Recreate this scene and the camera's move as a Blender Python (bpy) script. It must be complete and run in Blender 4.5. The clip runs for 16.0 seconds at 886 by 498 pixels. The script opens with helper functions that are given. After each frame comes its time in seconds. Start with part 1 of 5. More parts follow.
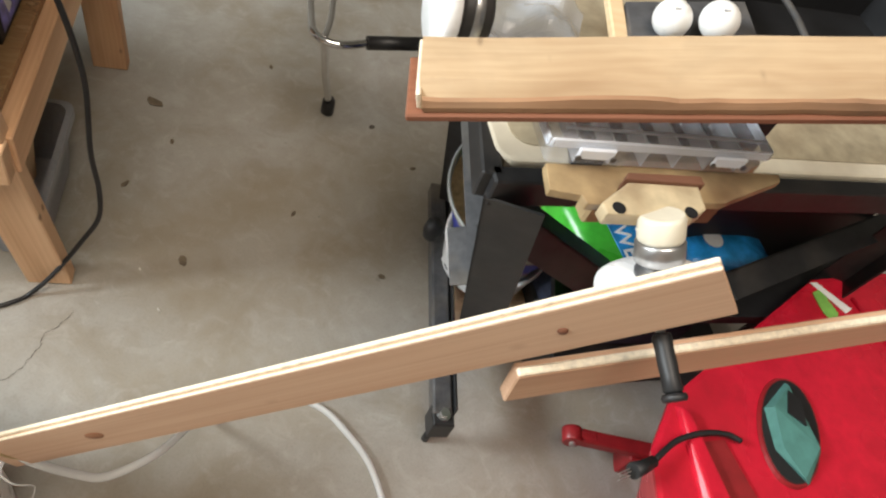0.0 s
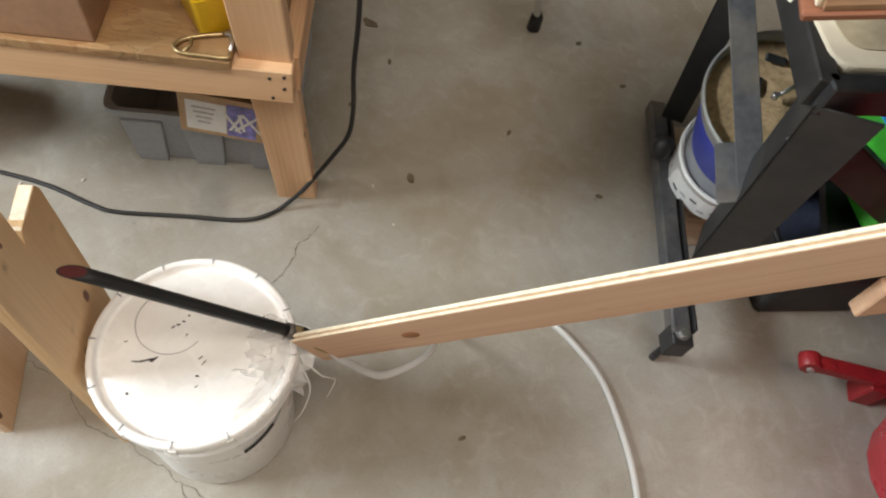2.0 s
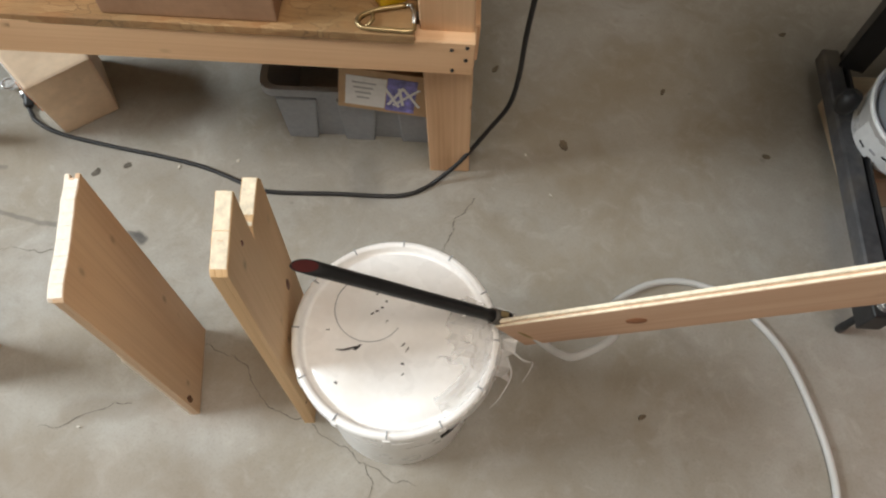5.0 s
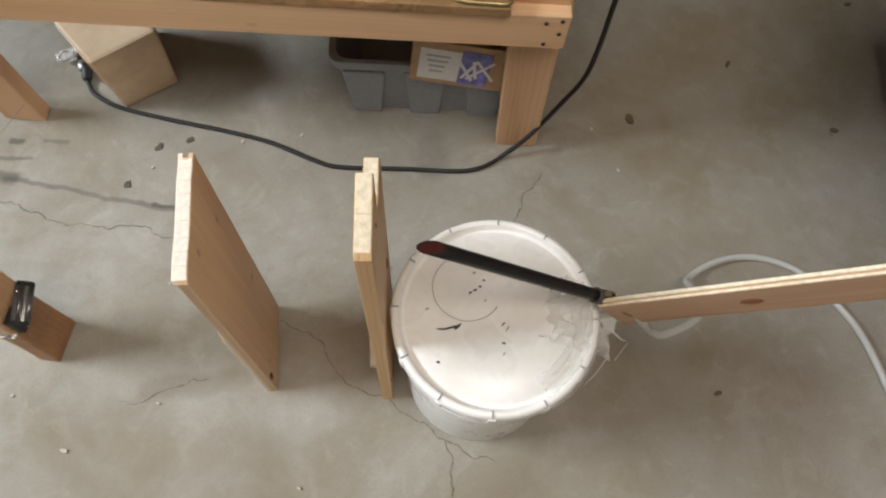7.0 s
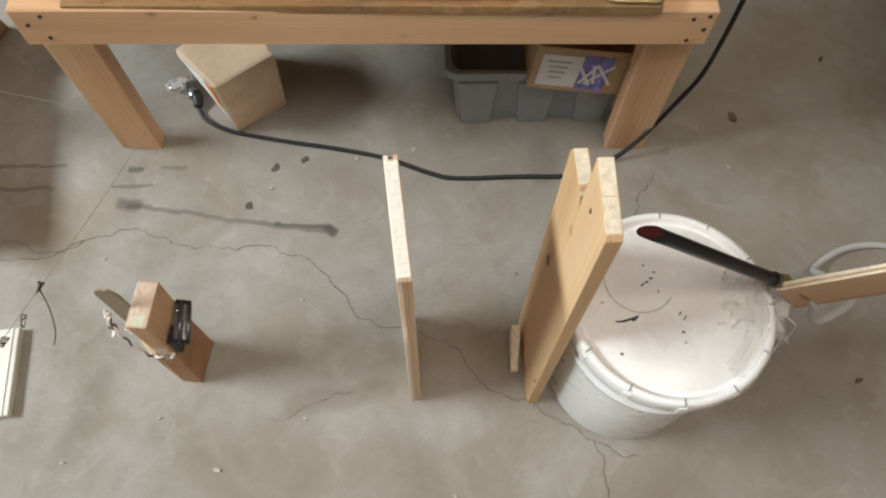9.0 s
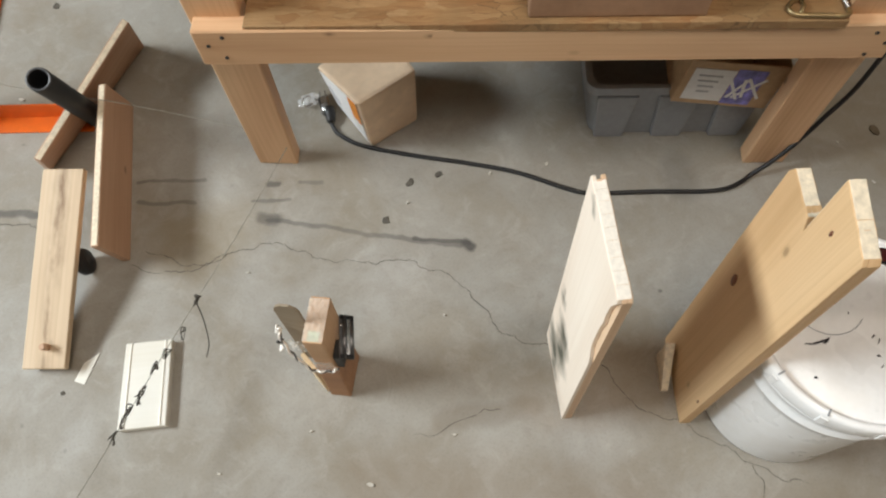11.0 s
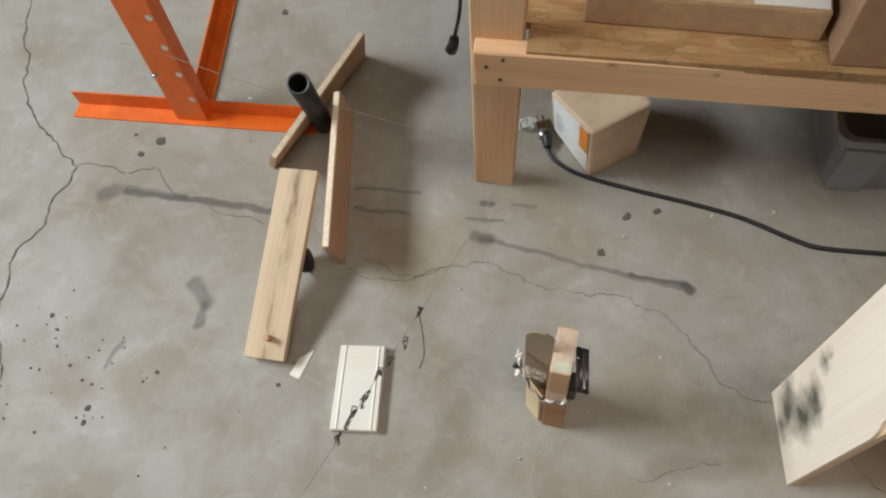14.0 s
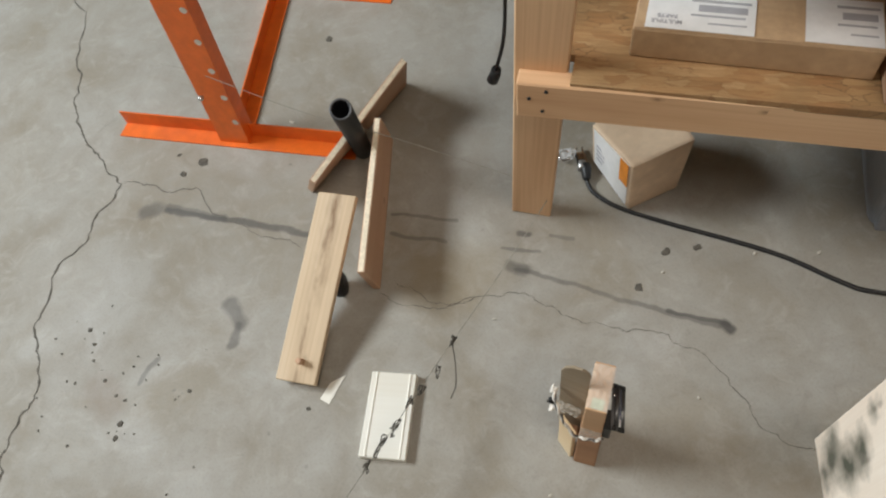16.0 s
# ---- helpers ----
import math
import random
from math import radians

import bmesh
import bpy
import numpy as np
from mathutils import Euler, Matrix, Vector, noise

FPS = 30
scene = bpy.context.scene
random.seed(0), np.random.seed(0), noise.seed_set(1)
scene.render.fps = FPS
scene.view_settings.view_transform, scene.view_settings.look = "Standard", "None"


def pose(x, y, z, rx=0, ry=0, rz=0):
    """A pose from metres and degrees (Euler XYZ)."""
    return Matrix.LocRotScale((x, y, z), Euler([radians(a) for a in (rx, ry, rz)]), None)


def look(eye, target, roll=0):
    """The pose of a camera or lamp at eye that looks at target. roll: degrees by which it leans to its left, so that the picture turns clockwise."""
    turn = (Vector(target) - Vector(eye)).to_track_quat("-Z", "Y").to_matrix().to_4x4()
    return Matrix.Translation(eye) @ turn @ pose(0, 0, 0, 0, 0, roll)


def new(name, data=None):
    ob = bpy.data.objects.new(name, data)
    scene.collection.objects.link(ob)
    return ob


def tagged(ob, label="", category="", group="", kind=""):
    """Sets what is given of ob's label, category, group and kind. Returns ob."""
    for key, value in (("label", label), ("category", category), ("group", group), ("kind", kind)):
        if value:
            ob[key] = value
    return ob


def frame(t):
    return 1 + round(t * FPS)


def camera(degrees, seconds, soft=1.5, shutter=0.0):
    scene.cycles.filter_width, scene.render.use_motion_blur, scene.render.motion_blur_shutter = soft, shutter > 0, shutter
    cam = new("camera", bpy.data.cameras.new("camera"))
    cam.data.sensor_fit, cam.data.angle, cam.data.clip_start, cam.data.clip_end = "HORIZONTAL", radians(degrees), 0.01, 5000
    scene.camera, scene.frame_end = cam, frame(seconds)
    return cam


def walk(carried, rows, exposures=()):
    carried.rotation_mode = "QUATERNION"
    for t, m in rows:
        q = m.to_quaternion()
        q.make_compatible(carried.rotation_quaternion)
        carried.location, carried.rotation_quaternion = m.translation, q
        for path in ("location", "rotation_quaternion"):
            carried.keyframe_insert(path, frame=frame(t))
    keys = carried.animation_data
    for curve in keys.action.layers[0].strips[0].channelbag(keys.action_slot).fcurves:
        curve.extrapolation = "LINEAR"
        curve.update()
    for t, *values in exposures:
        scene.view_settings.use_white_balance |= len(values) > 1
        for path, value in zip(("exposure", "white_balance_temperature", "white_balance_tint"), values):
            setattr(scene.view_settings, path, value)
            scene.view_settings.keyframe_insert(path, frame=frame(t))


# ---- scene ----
cam = camera(64.5, 16.0, soft=2.2)
PATH = [
    (0, (-0.039, 0.332, 1.528), (0.226, 1.571, -0.019), 24.6),
    (0.5, (-0.056, 0.35, 1.519), (0.178, 1.548, -0.066), 24.7),
    (1, (-0.149, 0.31, 1.493), (0.031, 1.408, -0.169), 23.2),
    (1.2, (-0.177, 0.285, 1.483), (-0.066, 1.351, -0.205), 19.9),
    (1.5, (-0.226, 0.286, 1.471), (-0.162, 1.324, -0.237), 18.7),
    (2, (-0.285, 0.263, 1.474), (-0.288, 1.275, -0.251), 15.4),
    (2.5, (-0.299, 0.268, 1.469), (-0.345, 1.271, -0.261), 13.5),
    (3, (-0.319, 0.284, 1.463), (-0.395, 1.276, -0.272), 11.7),
    (3.5, (-0.384, 0.271, 1.458), (-0.479, 1.239, -0.29), 9.8),
    (5.8, (-0.552, 0.266, 1.411), (-0.723, 1.081, -0.408), 3.2),
    (6, (-0.572, 0.26, 1.418), (-0.732, 1.066, -0.406), 3.7),
    (6.5, (-0.64, 0.251, 1.409), (-0.778, 1.036, -0.425), 4.8),
    (7, (-0.655, 0.247, 1.413), (-0.795, 1.033, -0.42), 5.0),
    (7.5, (-0.722, 0.221, 1.401), (-0.867, 0.992, -0.438), 3.1),
    (8, (-0.813, 0.184, 1.396), (-0.968, 1.003, -0.422), 1.5),
    (10.3, (-1.011, 0.124, 1.404), (-1.194, 0.991, -0.389), 0.3),
    (10.5, (-1.047, 0.122, 1.403), (-1.27, 0.986, -0.386), -1.9),
    (11, (-1.121, 0.105, 1.405), (-1.4, 0.955, -0.383), -4.9),
    (11.5, (-1.144, 0.106, 1.402), (-1.433, 0.953, -0.387), -3.2),
    (12, (-1.175, 0.098, 1.403), (-1.49, 0.932, -0.387), -4.1),
    (12.5, (-1.252, 0.072, 1.404), (-1.596, 0.887, -0.39), -6.3),
    (13, (-1.325, 0.045, 1.402), (-1.706, 0.85, -0.389), -8.2),
    (13.5, (-1.368, 0.042, 1.413), (-1.816, 0.838, -0.366), -10.0),
    (14, (-1.395, 0.038, 1.42), (-1.925, 0.855, -0.328), -11.4),
    (14.5, (-1.404, 0.037, 1.425), (-2.008, 0.868, -0.291), -12.7),
    (15, (-1.402, 0.032, 1.424), (-2.024, 0.867, -0.283), -13.1),
    (15.5, (-1.406, 0.038, 1.423), (-2.011, 0.885, -0.285), -12.1),
    (16, (-1.41, 0.041, 1.418), (-2.04, 0.882, -0.284), -12.8),
]
walk(cam, [(t, look(eye, target, roll)) for t, eye, target, roll in PATH], exposures=[(0.0, 0.58), (2.0, 0.36), (3.5, 0.20), (7.0, -0.14), (11.0, -0.20), (14.5, -0.47), (16.0, -0.47)])

DOOR_W, ROOF_W = 540.0, 170.0

# ---- light ----
world = bpy.data.worlds.new("sky")
scene.world = world
world.use_nodes = True
wn = world.node_tree.nodes
sky = wn.new("ShaderNodeTexSky")
sky.sky_type = 'NISHITA'
sky.sun_disc = False
sky.sun_elevation = radians(52)
sky.sun_rotation = radians(-80)
world.node_tree.links.new(sky.outputs[0], wn["Background"].inputs[0])
wn["Background"].inputs[1].default_value = 0.1


def area(name, m, sx, sy, power, color):
    d = bpy.data.lights.new(name, 'AREA')
    d.shape, d.size, d.size_y, d.energy, d.color = 'RECTANGLE', sx, sy, power, color
    ob = new(name, d)
    ob.matrix_world = m
    return ob


# daylight from an unseen west opening, set by shadows; roof lamp is added fill
area("high_daylight", look((-6.3, -0.65, 3.85), (-1.2, 0.8, 0.3)), 2.6, 1.1, DOOR_W, (0.91, 0.98, 1.0))
area("roof_daylight", look((0.0, -0.8, 5.5), (-0.2, -0.3, 0.0)), 2.8, 2.4, ROOF_W, (1.0, 0.875, 0.73))


# ---- materials ----
def base(name, rough=0.6, metal=0.0):
    m = bpy.data.materials.new(name)
    m.use_nodes = True
    b = m.node_tree.nodes["Principled BSDF"]
    b.inputs["Roughness"].default_value = rough
    b.inputs["Metallic"].default_value = metal
    return m, m.node_tree, b


def ramp(nt, fac, stops):
    r = nt.nodes.new("ShaderNodeValToRGB")
    els = r.color_ramp.elements
    while len(els) < len(stops):
        els.new(0.5)
    for e, (p, c) in zip(els, stops):
        e.position = p
        e.color = (*c, 1) if len(c) == 3 else c
    nt.links.new(fac, r.inputs[0])
    return r.outputs[0]


def mix(nt, fac, a, b, mode='MIX'):
    n = nt.nodes.new("ShaderNodeMix")
    n.data_type, n.blend_type = 'RGBA', mode
    for s, v in ((n.inputs[0], fac), (n.inputs[6], a), (n.inputs[7], b)):
        if isinstance(v, (int, float)):
            s.default_value = v
        elif isinstance(v, tuple):
            s.default_value = (*v, 1)
        else:
            nt.links.new(v, s)
    return n.outputs[2]


def calc(nt, op, a, b=0.0, c=None, clamp=False):
    n = nt.nodes.new("ShaderNodeMath")
    n.operation, n.use_clamp = op, clamp
    for i, v in enumerate((a, b) if c is None else (a, b, c)):
        if isinstance(v, (int, float)):
            n.inputs[i].default_value = v
        else:
            nt.links.new(v, n.inputs[i])
    return n.outputs[0]


def noise_tex(nt, vec, scale, detail=4, rough=0.55, distort=0.0):
    n = nt.nodes.new("ShaderNodeTexNoise")
    n.inputs["Scale"].default_value, n.inputs["Detail"].default_value = scale, detail
    n.inputs["Roughness"].default_value, n.inputs["Distortion"].default_value = rough, distort
    nt.links.new(vec, n.inputs["Vector"])
    return n.outputs[0]


def bumped(nt, b, height, strength=0.3, dist=0.002):
    n = nt.nodes.new("ShaderNodeBump")
    n.inputs["Strength"].default_value, n.inputs["Distance"].default_value = strength, dist
    nt.links.new(height, n.inputs["Height"])
    nt.links.new(n.outputs[0], b.inputs["Normal"])


def shifted(nt, scale=(1, 1, 1), spread=7.0):
    """Object coordinates, scaled, moved by the object's random number."""
    tc = nt.nodes.new("ShaderNodeTexCoord")
    oi = nt.nodes.new("ShaderNodeObjectInfo")
    mp = nt.nodes.new("ShaderNodeMapping")
    mp.inputs["Scale"].default_value = scale
    nt.links.new(tc.outputs["Object"], mp.inputs["Vector"])
    add = nt.nodes.new("ShaderNodeVectorMath")
    add.operation = 'ADD'
    k = calc(nt, 'MULTIPLY', oi.outputs["Random"], spread)
    nt.links.new(mp.outputs[0], add.inputs[0])
    nt.links.new(k, add.inputs[1])
    return add.outputs[0], oi.outputs["Random"], tc.outputs["Object"]


def wood(name, light, mid, dark, knots=0.5, rough=0.62, stain=0.0, ring=14.0, spots=(), heart=0.0, stretch=(1.3, 9.0, 9.0)):
    """Sawn softwood, grain along the object's x."""
    m, nt, b = base(name, rough)
    v, rnd, raw = shifted(nt, stretch)
    warp = noise_tex(nt, v, 0.9, 3, 0.5)
    rings = nt.nodes.new("ShaderNodeTexWave")
    rings.wave_type, rings.bands_direction = 'BANDS', 'Y'
    for k, val in (("Scale", ring / 5.0), ("Distortion", 7.0), ("Detail", 2.0), ("Detail Scale", 0.6), ("Detail Roughness", 0.55)):
        rings.inputs[k].default_value = val
    nt.links.new(v, rings.inputs["Vector"])
    fine_v = nt.nodes.new("ShaderNodeMapping")
    fine_v.inputs["Scale"].default_value = (0.35, 5.0, 5.0)
    nt.links.new(v, fine_v.inputs["Vector"])
    fine = noise_tex(nt, fine_v.outputs[0], 5.0, 5, 0.65)
    grain = calc(nt, 'ADD', calc(nt, 'MULTIPLY', rings.outputs[1], 0.05), calc(nt, 'MULTIPLY', warp, 0.95))
    col = ramp(nt, grain, [(0.30, light), (0.52, mid), (0.80, dark)])
    col = mix(nt, calc(nt, 'MULTIPLY', ramp(nt, fine, [(0.42, (0, 0, 0)), (0.74, (1, 1, 1))]), 0.30), col, dark)
    # knots: sparse dark discs with a soft ring
    kv = nt.nodes.new("ShaderNodeMapping")
    kv.inputs["Scale"].default_value = (2.9, 0.8, 0.8)
    nt.links.new(v, kv.inputs["Vector"])
    vor = nt.nodes.new("ShaderNodeTexVoronoi")
    vor.inputs["Scale"].default_value = 3.3
    nt.links.new(kv.outputs[0], vor.inputs["Vector"])
    kn = ramp(nt, vor.outputs["Distance"], [(0.05, (1, 1, 1)), (0.10, (0.8, 0.8, 0.8)), (0.13, (0.3, 0.3, 0.3)), (0.21, (0, 0, 0))])
    pick = nt.nodes.new("ShaderNodeSeparateColor")
    nt.links.new(vor.outputs["Color"], pick.inputs[0])
    kn = calc(nt, 'MULTIPLY', kn, ramp(nt, pick.outputs[0], [(0.74, (0, 0, 0)), (0.76, (1, 1, 1))]))
    col = mix(nt, calc(nt, 'MULTIPLY', kn, knots), col, tuple(c * 0.45 for c in dark))
    if stain:
        blot = noise_tex(nt, raw, 7.0, 4, 0.6, 0.6)
        col = mix(nt, calc(nt, 'MULTIPLY', ramp(nt, blot, [(0.5, (0, 0, 0)), (0.68, (1, 1, 1))]), stain), col, (0.045, 0.05, 0.045))
    if heart:
        sep = nt.nodes.new("ShaderNodeSeparateXYZ")
        nt.links.new(raw, sep.inputs[0])
        long = nt.nodes.new("ShaderNodeMapping")
        long.inputs["Scale"].default_value = (0.35, 1.0, 1.0)
        nt.links.new(raw, long.inputs["Vector"])
        sway = calc(nt, 'MULTIPLY', calc(nt, 'SUBTRACT', noise_tex(nt, long.outputs[0], 16.0, 5, 0.6), 0.5), 0.06)
        band = calc(nt, 'ABSOLUTE', calc(nt, 'ADD', sep.outputs[1], sway))
        streak = ramp(nt, band, [(0.0, (1, 1, 1)), (0.0035, (0.75, 0.75, 0.75)), (0.008, (0.36, 0.36, 0.36)), (0.022, (0, 0, 0))])
        broken = ramp(nt, noise_tex(nt, long.outputs[0], 26.0, 3, 0.6), [(0.38, (0.15, 0.15, 0.15)), (0.62, (1, 1, 1))])
        col = mix(nt, calc(nt, 'MULTIPLY', calc(nt, 'MULTIPLY', streak, broken), heart), col, (0.17, 0.09, 0.038))
    for (px, py, pz), r, k in spots:
        wv = nt.nodes.new("ShaderNodeVectorMath")
        wv.operation = 'DISTANCE'
        jit = nt.nodes.new("ShaderNodeVectorMath")
        jit.operation = 'MULTIPLY_ADD'
        nz = nt.nodes.new("ShaderNodeTexNoise")
        nz.inputs["Scale"].default_value = 30.0
        nt.links.new(raw, nz.inputs["Vector"])
        nt.links.new(nz.outputs["Color"], jit.inputs[0])
        jit.inputs[1].default_value = (.05, 0, .05)
        nt.links.new(raw, jit.inputs[2])
        nt.links.new(jit.outputs[0], wv.inputs[0])
        wv.inputs[1].default_value = (px + .025, py, pz + .025)
        msk = ramp(nt, calc(nt, 'DIVIDE', wv.outputs["Value"], r), [(0.15, (1, 1, 1)), (0.55, (0.5, 0.5, 0.5)), (1.0, (0, 0, 0))])
        col = mix(nt, calc(nt, 'MULTIPLY', msk, k), col, (0.06, 0.065, 0.045))
    tone = calc(nt, 'ADD', calc(nt, 'MULTIPLY', rnd, 0.22), 0.89)
    grey = nt.nodes.new("ShaderNodeCombineColor")
    for i in range(3):
        nt.links.new(tone, grey.inputs[i])
    col = mix(nt, 1.0, col, grey.outputs[0], 'MULTIPLY')
    nt.links.new(col, b.inputs["Base Color"])
    nt.links.new(calc(nt, 'ADD', calc(nt, 'MULTIPLY', fine, 0.25), rough - 0.12), b.inputs["Roughness"])
    bumped(nt, b, fine, 0.25, 0.0012)
    return m


def plain(name, color, rough=0.5, metal=0.0, vary=0.18, scale=30.0, bump=0.15, dirt=None, dirt_amount=0.4):
    """A surface of one paint or material, with small changes of tone, wear and dirt."""
    m, nt, b = base(name, rough, metal)
    v, rnd, raw = shifted(nt)
    n1 = noise_tex(nt, v, scale, 5, 0.6)
    n2 = noise_tex(nt, v, scale * 0.17, 3, 0.5)
    col = mix(nt, ramp(nt, n1, [(0.3, (0, 0, 0)), (0.7, (1, 1, 1))]), tuple(c * (1 - vary) for c in color), tuple(min(1, c * (1 + vary)) for c in color))
    if dirt:
        col = mix(nt, calc(nt, 'MULTIPLY', ramp(nt, n2, [(0.48, (0, 0, 0)), (0.66, (1, 1, 1))]), dirt_amount), col, dirt)
    nt.links.new(col, b.inputs["Base Color"])
    nt.links.new(calc(nt, 'ADD', calc(nt, 'MULTIPLY', n2, 0.3), rough - 0.15, clamp=True), b.inputs["Roughness"])
    if bump:
        bumped(nt, b, n1, bump, 0.001)
    return m


def clear(name, tint, rough=0.15, alpha=0.35):
    """Thin clear plastic."""
    m, nt, b = base(name, rough)
    b.inputs["Base Color"].default_value = (*tint, 1)
    b.inputs["Alpha"].default_value = alpha
    v, rnd, raw = shifted(nt)
    bumped(nt, b, noise_tex(nt, v, 22.0, 3), 0.35, 0.003)
    return m


def concrete():
    m, nt, b = base("concrete_floor", 0.72)
    geo = nt.nodes.new("ShaderNodeNewGeometry")
    pos = geo.outputs["Position"]
    big = noise_tex(nt, pos, 1.1, 3, 0.5, 0.3)
    mid = noise_tex(nt, pos, 5.0, 5, 0.6, 0.4)
    fine = noise_tex(nt, pos, 190.0, 3, 0.7)
    col = ramp(nt, big, [(0.3, FLOOR_DARK), (0.7, FLOOR_LIGHT)])
    patch = noise_tex(nt, pos, 2.6, 6, 0.62, 0.5)
    col = mix(nt, calc(nt, 'MULTIPLY', ramp(nt, patch, [(0.48, (0, 0, 0)), (0.66, (1, 1, 1))]), 0.6), col, (0.225, 0.185, 0.125))
    col = mix(nt, calc(nt, 'MULTIPLY', ramp(nt, patch, [(0.30, (1, 1, 1)), (0.44, (0, 0, 0))]), 0.45), col, (0.435, 0.43, 0.42))
    col = mix(nt, calc(nt, 'MULTIPLY', ramp(nt, mid, [(0.42, (0, 0, 0)), (0.70, (1, 1, 1))]), 0.55), col, FLOOR_STAIN)
    streaky = noise_tex(nt, pos, 14.0, 6, 0.65, 1.2)
    col = mix(nt, calc(nt, 'MULTIPLY', ramp(nt, streaky, [(0.52, (0, 0, 0)), (0.75, (1, 1, 1))]), 0.30), col, (0.52, 0.50, 0.47))
    col = mix(nt, calc(nt, 'MULTIPLY', ramp(nt, streaky, [(0.25, (1, 1, 1)), (0.42, (0, 0, 0))]), 0.30), col, (0.175, 0.148, 0.115))
    col = mix(nt, calc(nt, 'MULTIPLY', ramp(nt, fine, [(0.35, (1, 1, 1)), (0.5, (0, 0, 0))]), 0.16), col, (0.12, 0.11, 0.10))
    wobble_v = nt.nodes.new("ShaderNodeTexNoise")
    wobble_v.inputs["Scale"].default_value, wobble_v.inputs["Detail"].default_value = 16.0, 5
    nt.links.new(pos, wobble_v.inputs["Vector"])
    wob = nt.nodes.new("ShaderNodeVectorMath")
    wob.operation = 'MULTIPLY_ADD'
    nt.links.new(wobble_v.outputs["Color"], wob.inputs[0])
    wob.inputs[1].default_value = (0.03, 0.03, 0)
    nt.links.new(pos, wob.inputs[2])
    # spills, scuffs and broad brown patches: ends, half width, strength, tone
    for (ax, ay), (bx, by), r, k, tone in FLOOR_MARKS:
        a, d = Vector((ax + .015, ay + .015, 0)), Vector((bx - ax, by - ay, 0))
        sub = nt.nodes.new("ShaderNodeVectorMath")
        sub.operation = 'SUBTRACT'
        nt.links.new(wob.outputs[0], sub.inputs[0])
        sub.inputs[1].default_value = a
        dot = nt.nodes.new("ShaderNodeVectorMath")
        dot.operation = 'DOT_PRODUCT'
        nt.links.new(sub.outputs[0], dot.inputs[0])
        dot.inputs[1].default_value = d / max(d.length_squared, 1e-6)
        h = calc(nt, 'ADD', dot.outputs["Value"], 0.0, clamp=True)
        sc = nt.nodes.new("ShaderNodeVectorMath")
        sc.operation = 'SCALE'
        sc.inputs[0].default_value = d
        nt.links.new(h, sc.inputs["Scale"])
        dist = nt.nodes.new("ShaderNodeVectorMath")
        dist.operation = 'DISTANCE'
        nt.links.new(sub.outputs[0], dist.inputs[0])
        nt.links.new(sc.outputs[0], dist.inputs[1])
        mask = ramp(nt, calc(nt, 'DIVIDE', dist.outputs["Value"], r), [(0.45, (1, 1, 1)), (1.0, (0, 0, 0))])
        col = mix(nt, calc(nt, 'MULTIPLY', calc(nt, 'MULTIPLY', mask, k), ramp(nt, mid, [(0.2, (0.6, 0.6, 0.6)), (0.7, (1, 1, 1))])), col, tone)
    # scattered dark specks
    sp = nt.nodes.new("ShaderNodeTexVoronoi")
    sp.inputs["Scale"].default_value = 11.0
    nt.links.new(wob.outputs[0], sp.inputs["Vector"])
    speck = calc(nt, 'MULTIPLY', ramp(nt, sp.outputs["Distance"], [(0.03, (1, 1, 1)), (0.07, (0, 0, 0))]), ramp(nt, noise_tex(nt, pos, 2.3, 2), [(0.5, (0, 0, 0)), (0.6, (1, 1, 1))]))
    col = mix(nt, calc(nt, 'MULTIPLY', speck, 0.6), col, (0.06, 0.055, 0.05))
    nt.links.new(col, b.inputs["Base Color"])
    nt.links.new(ramp(nt, mid, [(0.3, (0.55,) * 3), (0.7, (0.8,) * 3)]), b.inputs["Roughness"])
    bumped(nt, b, calc(nt, 'ADD', calc(nt, 'MULTIPLY', fine, 0.3), mid), 0.25, 0.003)
    return m


